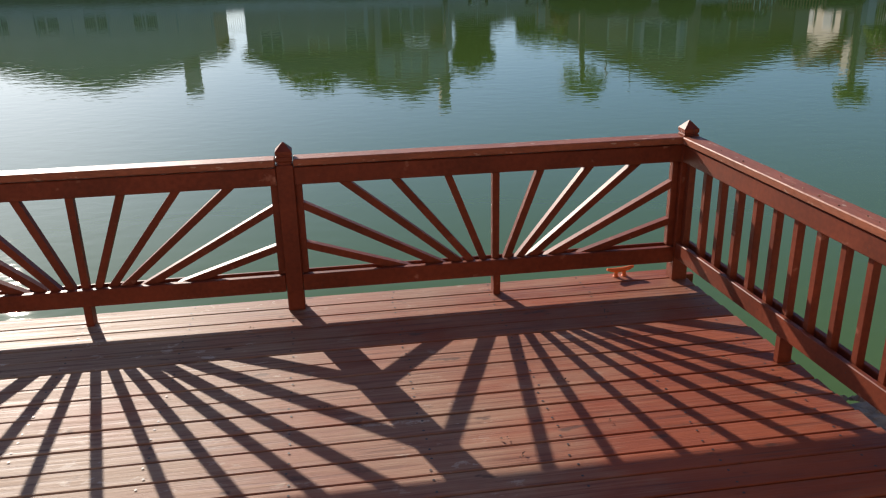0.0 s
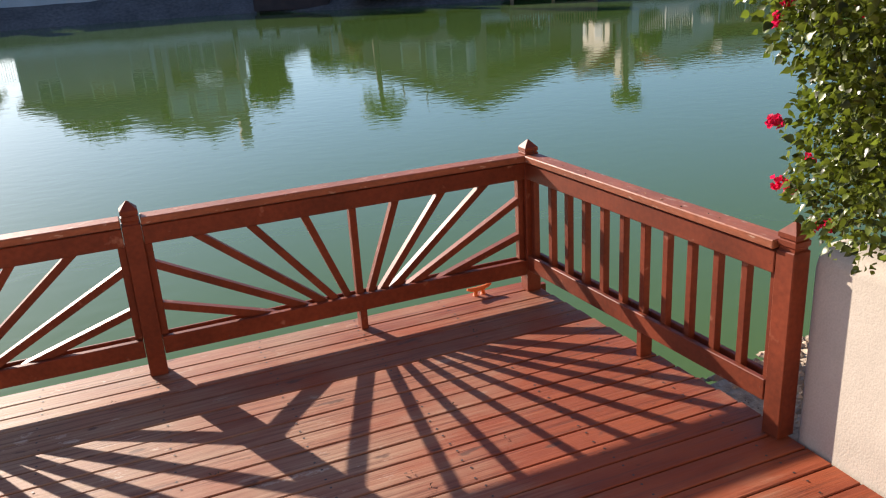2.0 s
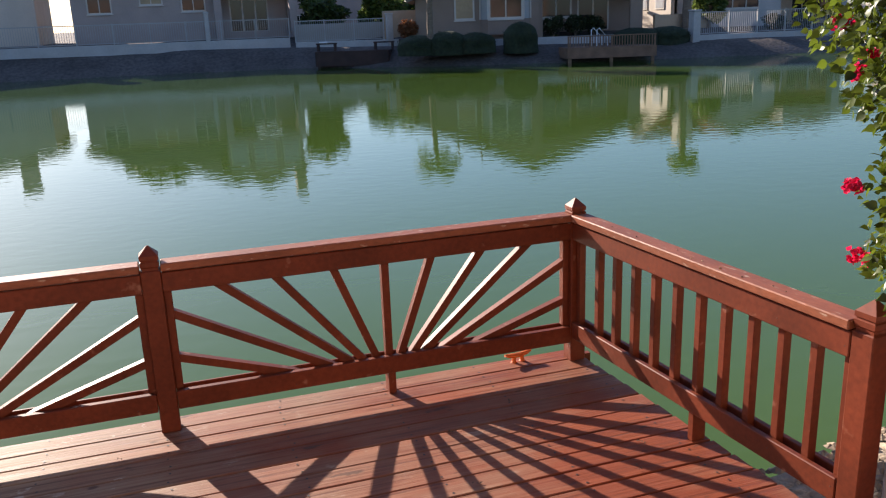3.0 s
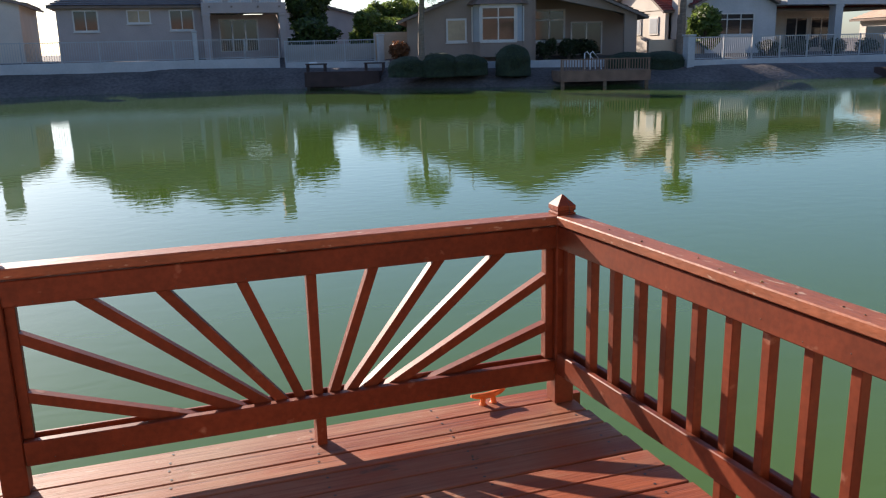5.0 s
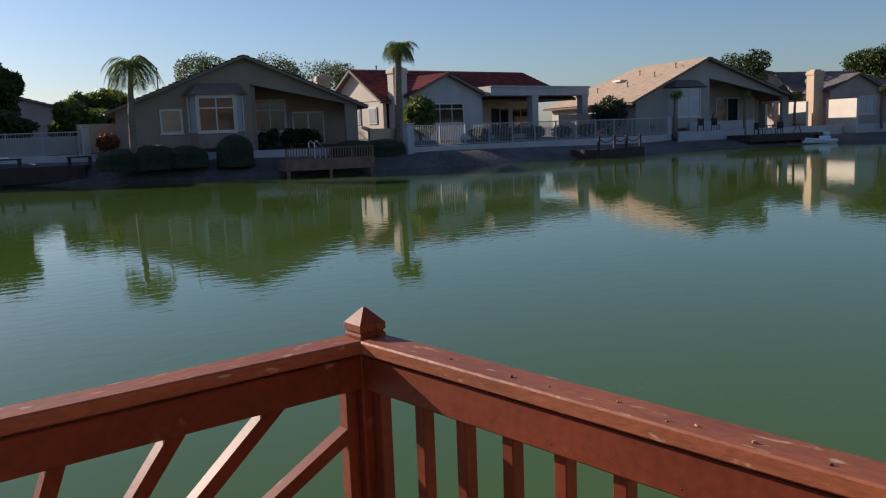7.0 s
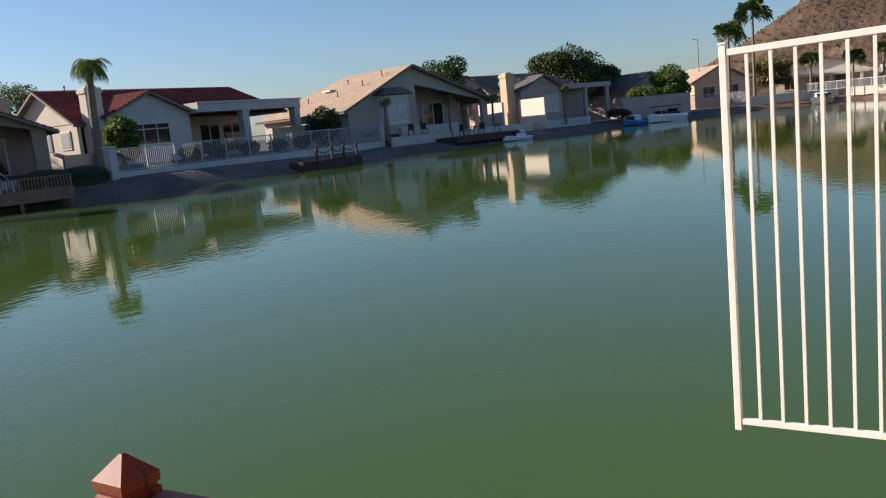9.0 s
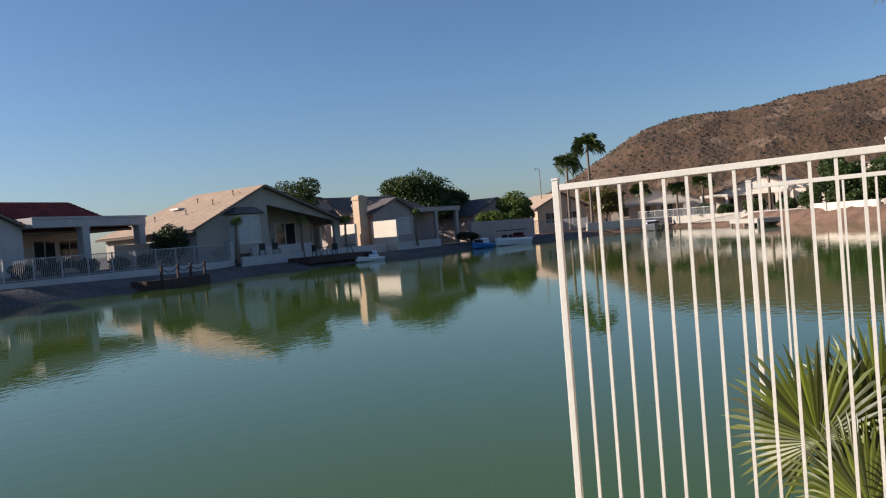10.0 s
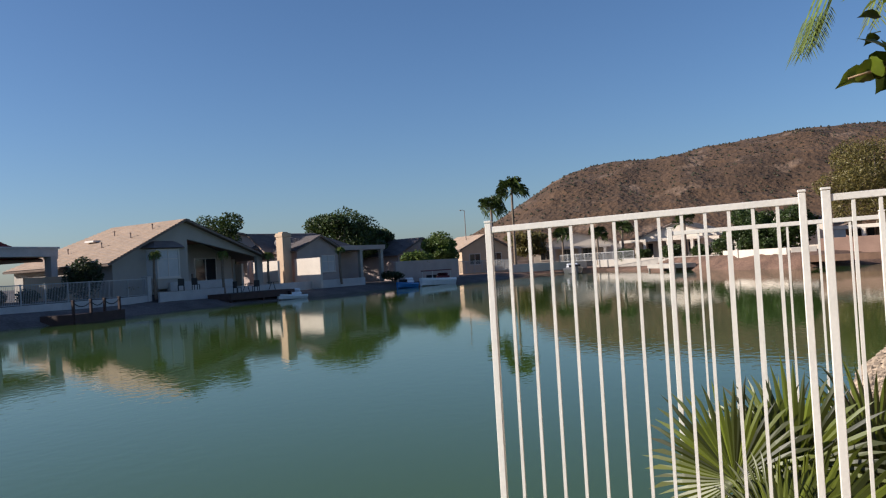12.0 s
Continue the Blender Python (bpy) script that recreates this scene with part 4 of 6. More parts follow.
def house_sand():
    a = 18.0
    r = thing("house", "pale stucco house with a sand tile gable roof and bay window", "house", Matrix.Translation((61.3, 40.8, 0)) @ pose(0, 0, 0, 0, 0, -a))
    g = 1.15
    part("wall", wall_xz([(-6.9, g - .6), (-6.9, 3.55), (0.1, 6.75), (9.2, 3.5), (9.2, g - .6), (8.5, g - .6), (8.5, 3.45), (0.5, 5.2), (0.5, g - .6)], 0, 0.35), PALE, r)
    walls(r, PALE, (-6.9, -6.6, 0.35, 15, g - .6, 3.5), (0.5, 8.5, 3.6, 3.9, g - .6, 4.9), (0.5, 0.8, 0.35, 3.6, g - .6, 5.0), (8.9, 9.2, 3.9, 15, g - .6, 3.4))
    bm = extruded([(-3.7, 0, 1.0), (-3.2, -0.7, 1.0), (-0.9, -0.7, 1.0), (-0.4, 0, 1.0)], (0, 0, 0.9))
    part("bay_base", bm, PALE, r)
    window(r, -3.2, -0.9, 1.9, 4.35, -0.65, SKYBLIND, 1, 3.5, w=0.13)
    for xa, xb, ya, yb in ((-3.72, -3.2, 0, -0.65), (-0.9, -0.38, -0.65, 0)):
        part("bay_side", extruded([(xa, ya, 1.9), (xb, yb, 1.9), (xb, yb, 4.35), (xa, ya, 4.35)], (0, 0.06, 0)), SKYBLIND, r)
    bm = bmesh.new()
    lo = [bm.verts.new(p) for p in ((-4.3, 0.0, 4.45), (-3.6, -1.0, 4.45), (-0.5, -1.0, 4.45), (0.2, 0.0, 4.45))]
    hi = [bm.verts.new(p) for p in ((-3.6, 0.0, 4.95), (-3.0, -0.15, 5.05), (-1.1, -0.15, 5.05), (-0.5, 0.0, 4.95))]
    for i in range(3):
        bm.faces.new((lo[i], lo[i + 1], hi[i + 1], hi[i]))
    bm.faces.new(lo)
    bm.faces.new(hi)
    part("bay_roof", bm, GREYTILE, r)
    door(r, 4.0, 6.6, g, 3.6, 3.6, DARKGLASS, 2)
    roof_slope(r, (-7.7, -0.6, 3.25), (-7.7, 15.5, 3.25), (0.1, 10.0, 6.95), (0.1, -0.6, 6.95), TANTILE, courses=26, waves=0)
    roof_slope(r, (-7.7, 15.5, 3.25), (9.9, 15.5, 3.25), (0.1, 10.0, 6.95), (0.1, 10.0, 6.95), TANTILE, courses=26)
    roof_slope(r, (9.9, -0.6, 3.3), (9.9, 15.5, 3.3), (0.1, 10.0, 6.95), (0.1, -0.6, 6.95), TANTILE, courses=26)
    for x, y in ((-3.0, 3), (-4.5, 5), (-2.2, 6.5), (-5.2, 9), (-1.5, 2)):
        pipe(r, x, y, 6.95 + x * 0.47 - 0.2, 6.95 + x * 0.47 + 0.45)
    part("skylight", boxes((-3.6, -2.5, 7.6, 9.0, 5.45, 5.62), m=None, bevel=0.02), TRIM, r)
    part("block_wall", boxes((-13, -6.9, 2.0, 2.2, 0.3, 2.5)), TANWALL, r)


def house_patio():
    r = thing("house", "taupe stucco house with a tan chimney and flat-roofed patio", "house", Matrix.Translation((72.4, 39.6, 0)) @ pose(0, 0, 0, 0, 0, -22))
    g = 0.7
    part("wall", wall_xz([(5.0, g - .6), (5.0, 4.1), (8.1, 5.45), (10.8, 4.1), (10.8, g - .6)], 0, 0.3), TAUPE, r)
    walls(r, TAUPE, (2.6, 5.0, 5.0, 5.3, g - .6, 4.1), (10.5, 18, 4.0, 4.3, g - .6, 4.3), (5.0, 5.3, .3, 12, g - .6, 4.1), (10.5, 10.8, .3, 4, g - .6, 4.1), (17.7, 18, 4.3, 12, g - .6, 4.1))
    roof_slope(r, (4.4, -0.5, 3.95), (4.4, 9, 3.95), (8.1, 9, 5.6), (8.1, -0.5, 5.6), GREYTILE)
    roof_slope(r, (11.4, -0.5, 3.95), (11.4, 9, 3.95), (8.1, 9, 5.6), (8.1, -0.5, 5.6), GREYTILE)
    roof_slope(r, (3.6, 3.4, 4.0), (18.5, 3.4, 4.0), (15.0, 8.2, 6.3), (5.0, 8.2, 6.3), GREYTILE, courses=18)
    chimney(r, 3.45, 4.55, 0.4, 1.4, g - .6, 6.0, TANWALL)
    part("patio_roof", boxes((10.8, 17.9, -0.6, 4.2, 3.85, 4.35), bevel=0.015), TAUPE, r)
    for x in (14.0, 17.4):
        column(r, x - .2, x + .2, -0.5, -0.1, g - .6, 3.85, PALE)
    door(r, 11.6, 13.4, g, 3.2, 4.0, DARKGLASS, 2)
    window(r, 8.3, 10.3, 1.6, 3.4, 0.0, SKYBLIND, 1, 2.7)
    window(r, 3.0, 4.2, 2.0, 3.4, 5.0, DARKGLASS, 0)
    part("satellite_dish", extruded([(4.9 + 0.4 * math.cos(k * .785), 2.9, 4.9 + 0.4 * math.sin(k * .785)) for k in range(8)], (0.06, 0.1, 0.05)), TRIM, r, "grey satellite dish")


def house_far(x, y, turn, w, h, wallmat, roofmat, label, patio=True, solar=False, stack=None):
    r = thing("house", label, "house", Matrix.Translation((x, y, 0)) @ pose(0, 0, 0, 0, 0, turn))
    g = 0.55
    part("wall", wall_xz([(-w / 2, g - .6), (-w / 2, h - 2.0), (0, h), (w / 2, h - 2.0), (w / 2, g - .6)], 0, 0.3), wallmat, r)
    walls(r, wallmat, (-w / 2, -w / 2 + .3, .3, 10, g - .6, h - 2), (w / 2 - .3, w / 2, .3, 10, g - .6, h - 2))
    roof_slope(r, (-w / 2 - .6, -0.5, h - 2.15), (-w / 2 - .6, 10, h - 2.15), (0, 10, h + .15), (0, -0.5, h + .15), roofmat)
    roof_slope(r, (w / 2 + .6, -0.5, h - 2.15), (w / 2 + .6, 10, h - 2.15), (0, 10, h + .15), (0, -0.5, h + .15), roofmat)
    for k in range(int(w // 4)):
        xx = -w / 2 + 1.2 + k * 3.6
        window(r, xx, xx + 1.9, 0.9 if k % 2 else 1.3, 3.0, 0, DARKGLASS, 1)
    if patio:
        part("patio_roof", boxes((-w / 2 - 1, w / 2 - 2, -3.6, -0.05, h - 2.6, h - 2.2), bevel=0.01), CREAM, r)
        for k in range(4):
            xx = -w / 2 - 0.8 + k * (w - 1.6) / 3.2
            column(r, xx, xx + .4, -3.5, -3.1, g - .6, h - 2.6, CREAM)
    if stack:
        chimney(r, stack[0], stack[1], 2.0, 3.0, 3.0, stack[2], wallmat)
    if solar:
        m = Matrix.Translation((w * 0.2, 4, h - 0.55)) @ Matrix.Rotation(math.atan2(2.3, w / 2 + .6), 4, 'Y')
        part("solar_panel", boxes((-w * 0.16, w * 0.16, -3.5, 3.5, 0.1, 0.16), m=m), SOLAR, r)


house_two_storey()
house_brown()
house_red_roof()
house_sand()
house_patio()
house_far(-19.0, 63, 0, 18, 7.4, CREAM, TANTILE, "cream stucco house with a chimney at the lake's edge", False, False, (6.0, 7.2, 8.6))
house_far(-48, 68, 0, 20, 6.4, TAUPE, GREYTILE, "taupe stucco house farther along the shore", False)
house_far(14.5, 84, 0, 16, 6.3, TAUPE, GREYTILE, "taupe house behind the side gardens", False)
house_far(92, 58, -20, 26, 8.2, TAUPE, GREYTILE, "taupe house with a long grey roof behind the others", False)
house_far(104, 33, -24, 9, 5.3, TAUPE, GREYTILE, "small taupe gabled house behind a garden wall", False)
house_far(122, 28.5, -50, 8, 5.8, TANWALL, TANTILE, "tan stucco gabled house beyond the lake's corner", False)
house_far(141, 17, -80, 15, 5.6, CREAM, TANTILE, "cream stucco house with a long shaded patio")
house_far(128, 0.5, -108, 13, 5.8, CREAM, TANTILE, "cream stucco house with a sunlit gable")
house_far(115, -12, -112, 14, 6.0, CREAM, GREYTILE, "cream stucco house with dark solar panels on its roof", True, True)
house_far(97, -24, -118, 13, 5.5, PINKWALL, TANTILE, "tan stucco house behind pink garden walls")

# ---- garden walls, fences, docks on the far shore ----


def garden_wall(p0, p1, z0, z1, mat, label, thick=0.25):
    d = Vector((p1[0] - p0[0], p1[1] - p0[1], 0))
    m = Matrix.Translation((*p0, 0)) @ Matrix.Rotation(math.atan2(d.y, d.x), 4, 'Z')
    tagged(part("garden_wall", boxes((0, d.length, -thick / 2, thick / 2, z0, z1), bevel=0.02), mat, None, "", m), label, "wall", kind="structure")


def garden_fence(p0, p1, z0, z1, bays, label):
    d = Vector((p1[0] - p0[0], p1[1] - p0[1], 0))
    r = thing("garden_fence", label, "fence", Matrix.Translation((*p0, 0)) @ Matrix.Rotation(math.atan2(d.y, d.x), 4, 'Z'), group="lakeside garden fences")
    n = d.length
    for i in range(bays + 1):
        x = n * i / bays
        part("post", boxes((x - .035, x + .035, -.035, .035, z0, z1 + 0.03)), FENCEGREY, r)
    part("rail", boxes((0, n, -.02, .02, z1 - .06, z1)), FENCEGREY, r)
    part("rail", boxes((0, n, -.02, .02, z0 + .06, z0 + .1)), FENCEGREY, r)
    k = int(n / 0.145)
    repeat("picket", boxes((-.011, .011, -.011, .011, z0 + .1, z1 - .06)), FENCEGREY, r, [(i * 0.145, 0, 0) for i in range(1, k)])


garden_wall((-34, 55.2), (6.6, 54.3), -0.2, 1.22, FARWHITE, "low white plaster garden wall along the bank")
garden_fence((-34, 55.2), (6.6, 54.3), 1.22, 2.5, 18, "white metal picket fence on a low wall")
garden_wall((6.9, 53.6), (13.3, 50.6), -0.2, 0.9, FARWHITE, "low white plaster garden wall along the bank")
garden_fence((6.9, 53.6), (12.4, 51.0), 0.9, 2.3, 3, "white metal picket fence on a low wall")
for x, y, z, w in ((1.2, 54.4, 2.95, .14), (12.75, 50.8, 2.5, .2)):
    tagged(part("gate_pillar", boxes((x - w, x + w, y - w, y + w, -0.2, z), (x - w - .04, x + w + .04, y - w - .04, y + w + .04, z, z + .1), bevel=0.02), FARWHITE), "white plaster pillar at the garden fence", "pillar")
garden_wall((7.3, 56.4), (13.2, 53.6), 0.4, 2.05, PALE, "pale grey block wall behind the garden fence")
garden_wall((12.9, 53.1), (17.2, 51.9), 0.3, 2.75, TANWALL, "tan block side-yard wall beside the brown house")
garden_wall((13.4, 46.4), (29.5, 43.2), -0.2, 0.75, FARWHITE, "low pale retaining wall above the bank")
garden_wall((29.9, 41.2), (56.6, 41.0), -0.3, 0.55, FARWHITE, "low white plaster garden wall along the bank")
garden_fence((30.3, 41.2), (56.2, 41.0), 0.55, 1.95, 12, "white metal picket fence on a low wall")
for x in (29.8, 56.5):
    tagged(part("gate_pillar", boxes((x - .25, x + .25, 40.8, 41.35, -0.3, 2.0), (x - .3, x + .3, 40.75, 41.4, 2.0, 2.1), bevel=0.02), FARWHITE), "white plaster pillar at the garden fence", "pillar")
garden_wall((56.8, 40.2), (84.5, 33.4), -0.3, 0.75, FARWHITE, "low white plaster terrace wall along the bank")
garden_wall((59.0, 40.8), (66.0, 39.0), 0.75, 1.5, FARWHITE, "stepped white plaster planter wall", 0.5)
garden_wall((75.0, 34.1), (76.5, 37.74), 0.0, 3.1, CREAM, "sunlit cream garden wall beside the terrace")
garden_wall((73.2, 37.9), (74.7, 41.5), 0.0, 3.0, CREAM, "sunlit cream garden wall between two houses")
garden_wall((71.5, 41.0), (72.4, 43.1), 0.0, 2.9, CREAM, "sunlit cream garden wall between two houses")
garden_wall((30.6, 46.9), (35.0, 46.9), 0.3, 1.85, TANWALL, "tan block wall beside the white house")
garden_wall((88.5, 31.2), (101.0, 27.2), -0.2, 2.3, TAUPE, "taupe stucco garden wall along the bank", 0.4)
garden_fence((101.2, 27.2), (116.0, 23.4), 0.3, 1.9, 7, "white metal picket fence by the corner of the lake")
garden_wall((118.0, 24.0), (127.6, 14.0), -0.2, 1.0, CREAM, "low cream garden wall along the bank")
garden_wall((128.6, 13.0), (99.0, -4.8), -0.2, 0.9, PALE, "low cream garden wall along the bank")
garden_wall((98.5, -5.2), (91.5, -6.4), 0.0, 1.3, CREAM, "low cream garden wall along the bank")
garden_wall((91.3, -6.5), (85.8, -10.6), 0.0, 1.3, CREAM, "low cream garden wall along the bank")
garden_wall((85.7, -10.9), (85.6, -13.2), 0.0, 1.3, CREAM, "low cream garden wall along the bank")
garden_wall((86.9, -13.6), (85.9, -22.5), 0.0, 2.0, PINKWALL, "pinkish tan garden wall along the bank")
garden_fence((124.0, 17.5), (110.0, 5.6), 0.9, 2.0, 8, "white metal picket fence by the corner of the lake")


def dock(x, y, turn, w, d, z, mat, label, rail=0.0, skirt=0.6):
    r = thing("dock", label, "dock", Matrix.Translation((x, y, 0)) @ pose(0, 0, 0, 0, 0, turn))
    n = max(3, int(d / 0.3))
    for i in range(n):
        part("plank", boxes((-w / 2, w / 2, -d / 2 + d * i / n + .01, -d / 2 + d * (i + 1) / n - .01, z - .06, z)), mat, r)
    for q in ((-w / 2, w / 2, -d / 2 - .05, -d / 2 - .005, z - skirt, z + .01), (-w / 2 - .05, -w / 2 - .005, -d / 2, d / 2, z - skirt, z), (w / 2 + .005, w / 2 + .05, -d / 2, d / 2, z - skirt, z)):
        part("skirt", boxes(q), mat, r)
    for sx in (-w / 2 + .15, 0, w / 2 - .15):
        part("pile", boxes((sx - .09, sx + .09, -d / 2 + .05, -d / 2 + .23, -1.7, z - .06)), mat, r)
    if rail:
        for k in range(5):
            xx = -w / 2 + .06 + (w - .12) * k / 4
            part("post", boxes((xx - .05, xx + .05, -d / 2, -d / 2 + .1, z, z + rail)), mat, r)
        part("rail", boxes((-w / 2, w / 2, -d / 2 - .01, -d / 2 + .11, z + rail, z + rail + .06)), mat, r)
        repeat("baluster", boxes((0, .05, -d / 2 + .03, -d / 2 + .07, z, z + rail)), mat, r, [(-w / 2 + .15 + i * .16, 0, 0) for i in range(int(w / .16) - 1)])


dock(23.3, 40.5, -16, 5.2, 2.6, 0.18, DOCKTAN, "tan timber dock with a slatted railing", 0.62, 0.6)
dock(9.9, 48.9, -24, 4.6, 2.4, 0.35, DOCKWOOD, "dark red timber dock with two benches", 0, 0.9)
dock(43.7, 36.5, 4, 5.2, 2.4, -0.1, DOCKWOOD, "dark red timber dock with rope posts", 0, 0.7)
dock(63.8, 35.6, -14, 8.0, 2.6, 0.25, DOCKWOOD, "dark red timber dock with a table and chairs", 0, 0.55)
dock(100.6, 0.8, -156, 8.0, 2.6, 0.15, PALE, "pale floating dock by the far bank", 0, 0.5)
dock(82.4, -15.6, -96, 7.5, 2.2, 0.45, DOCKTAN, "tan timber dock by the pink garden wall", 0, 0.6)


def bench(x, y, turn, z):
    r = thing("bench", "small dark slatted bench on the dock", "bench", Matrix.Translation((x, y, z)) @ pose(0, 0, 0, 0, 0, turn), group="dock benches")
    part("seat", boxes((-.65, .65, -.22, .22, .42, .5)), DOCKWOOD, r)
    for sx in (-.55, .55):
        part("leg", boxes((sx - .06, sx + .06, -.2, .2, 0, .42)), DOCKWOOD, r)


bench(8.2, 49.6, -24, 0.35)
bench(11.6, 48.1, -24, 0.35)
tagged(part("folded_towel", boxes((-.3, .25, -.2, .2, 0, .1), bevel=0.03), BOATWHITE, None, "", pose(8.0, 49.65, 0.85)), "folded white cloth lying on the bench", "towel")


def rope_post(x, y, z):
    return tagged(part("rope_post", boxes((-.08, .08, -.08, .08, 0, .9), (-.1, .1, -.1, .1, .8, .87), bevel=0.02), DOCKWOOD, None, "", pose(x, y, z)), "dark timber mooring post on the dock", "post", "mooring posts")


ends = [(41.3, 35.25), (43.0, 35.35), (44.4, 35.45), (46.0, 35.55)]
for x, y in ends:
    rope_post(x, y, -0.1)
for (xa, ya), (xb, yb) in zip(ends, ends[1:]):
    bm = bmesh.new()
    pts = [(xa + (xb - xa) * t / 8, ya + (yb - ya) * t / 8, 0.65 - 0.3 * (1 - ((t - 4) / 4) ** 2)) for t in range(9)]
    tube(bm, pts, [0.035] * 9, 6)
    tagged(part("mooring_rope", bm, BLACKMETAL), "dark rope slung between mooring posts", "rope", "mooring ropes")


def patio_chair(x, y, z, turn):
    r = thing("patio_chair", "black metal patio chair on the terrace", "chair", Matrix.Translation((x, y, z)) @ pose(0, 0, 0, 0, 0, turn), group="patio chairs")
    part("seat", boxes((-.26, .26, -.26, .26, .42, .47)), BLACKMETAL, r)
    part("backrest", boxes((-.26, .26, .22, .27, .47, 1.0)), BLACKMETAL, r)
    for sx in (-.23, .23):
        for sy in (-.23, .23):
            part("leg", boxes((sx - .025, sx + .025, sy - .025, sy + .025, 0, .42)), BLACKMETAL, r)


def patio_table(x, y, z):
    r = thing("patio_table", "round black metal patio table", "table", pose(x, y, z))
    bm = bmesh.new()
    bmesh.ops.create_cone(bm, cap_ends=True, segments=16, radius1=.55, radius2=.55, depth=.05, matrix=Matrix.Translation((0, 0, .72)))
    part("tabletop", bm, BLACKMETAL, r)
    for k in range(3):
        bm = bmesh.new()
        tube(bm, [(0.1 * math.cos(k * 2.1), 0.1 * math.sin(k * 2.1), .7), (0.4 * math.cos(k * 2.1), 0.4 * math.sin(k * 2.1), 0)], [.03, .03], 6)
        part("leg", bm, BLACKMETAL, r)


patio_table(63.2, 35.8, 0.25)
patio_chair(62.1, 36.1, 0.25, 70)
patio_chair(64.4, 35.6, 0.25, -80)
patio_chair(60.3, 39.0, 0.75, 100)
patio_chair(58.6, 39.3, 0.75, -60)
patio_chair(64.5, 41.8, 1.15, 20)
patio_table(66.4, 35.0, 0.25)


def boat(x, y, turn, L, W, hull, deckmat, label, cover=None, hgt=0.55):
    r = thing("boat", label, "boat", Matrix.Translation((x, y, WATER_Z)) @ pose(0, 0, 0, 0, 0, turn))
    bm = bmesh.new()
    secs = []
    for i in range(9):
        t = i / 8
        w = W / 2 * (1 - 0.85 * max(0, (t - 0.55) / 0.45) ** 2)
        xx = -L / 2 + L * t
        lift = 0.2 * t * t
        secs.append([bm.verts.new(p) for p in ((xx, -w, hgt + lift), (xx, -w * 1.04, hgt * .7 + lift), (xx, -w * .86, lift * .6), (xx, 0, -0.15 + lift * .5), (xx, w * .86, lift * .6), (xx, w * 1.04, hgt * .7 + lift), (xx, w, hgt + lift))])
    for a, b in zip(secs, secs[1:]):
        for i in range(6):
            bm.faces.new((a[i], a[i + 1], b[i + 1], b[i]))
        bm.faces.new((a[0], b[0], b[6], a[6]))
    bm.faces.new(secs[0])
    bm.faces.new(secs[-1][::-1])
    part("hull", bm, hull, r)
    part("cockpit", boxes((-L * .35, L * .1, -W * .38, W * .38, hgt, hgt + .28), (-L * .3, -L * .22, -W * .36, W * .36, hgt + .28, hgt + .6), bevel=0.12), deckmat, r)
    part("windscreen", boxes((L * .1, L * .14, -W * .36, W * .36, hgt, hgt + .45), bevel=0.02), DARKGLASS, r)
    if cover:
        bm = bmesh.new()
        box(bm, -L * .4, L * .3, -W * .4, W * .4, hgt + .9, hgt + 1.0)
        vs = bm.verts[:]
        part("canopy", bevelled(bm, .04), cover, r)
        for sx in (-L * .36, L * .26):
            for sy in (-W * .36, W * .36):
                part("canopy_pole", boxes((sx - .03, sx + .03, sy - .03, sy + .03, hgt, hgt + .9)), TRIM, r)


boat(66.9, 33.6, 165, 3.2, 1.5, BOATWHITE, BOATWHITE, "small white rowing boat moored at the dock", None, 0.35)
boat(85.0, 28.8, 160, 2.8, 1.6, BOATBLUE, BOATWHITE, "blue and white pedal boat moored by the bank", None, 0.5)
boat(90.5, 27.0, 160, 5.6, 2.0, BOATWHITE, MAROON, "white pontoon boat with a maroon cover", MAROON, 0.75)
boat(113.5, 14.0, 195, 6.5, 2.2, BOATGREY, BOATWHITE, "dark grey motor boat with a pale cover", None, 0.8)

# ---- plants ----


def smooth(ob):
    ob.data.polygons.foreach_set("use_smooth", [True] * len(ob.data.polygons))


def leaf_cloud(blobs, count, size, mat, name, parent, seed, shape=0.5):
    """Leaves scattered through overlapping rounded clumps, each leaf a folded blade."""
    rnd = random.Random(seed)
    v, f = [], []
    total = sum(b[3] ** 2 for b in blobs)
    for bx, by, bz, br, bh in blobs:
        n = int(count * br * br / total)
        for _ in range(n):
            u = Vector((rnd.gauss(0, 1), rnd.gauss(0, 1), rnd.gauss(0, 1))).normalized()
            k = rnd.uniform(0.55, 1.05) ** 0.6
            lump = 1 + 0.22 * noise.noise(u * 2.3 + Vector((bx, by, bz)))
            p = Vector((bx + u.x * br * k * lump, by + u.y * br * k * lump, bz + u.z * bh * k * lump))
            s = size * rnd.uniform(0.6, 1.4)
            a = Vector((rnd.gauss(0, 1), rnd.gauss(0, 1), rnd.gauss(0, 0.7))).normalized()
            b = a.cross(u + Vector((rnd.gauss(0, .6), rnd.gauss(0, .6), rnd.gauss(0, .6)))).normalized()
            i = len(v)
            fold = a.cross(b) * s * 0.15
            v += [p - a * s, p + b * s * shape + fold, p + a * s, p - b * s * shape + fold]
            f += [(i, i + 1, i + 2), (i, i + 2, i + 3)]
    return raw(name, v, f, mat, parent)


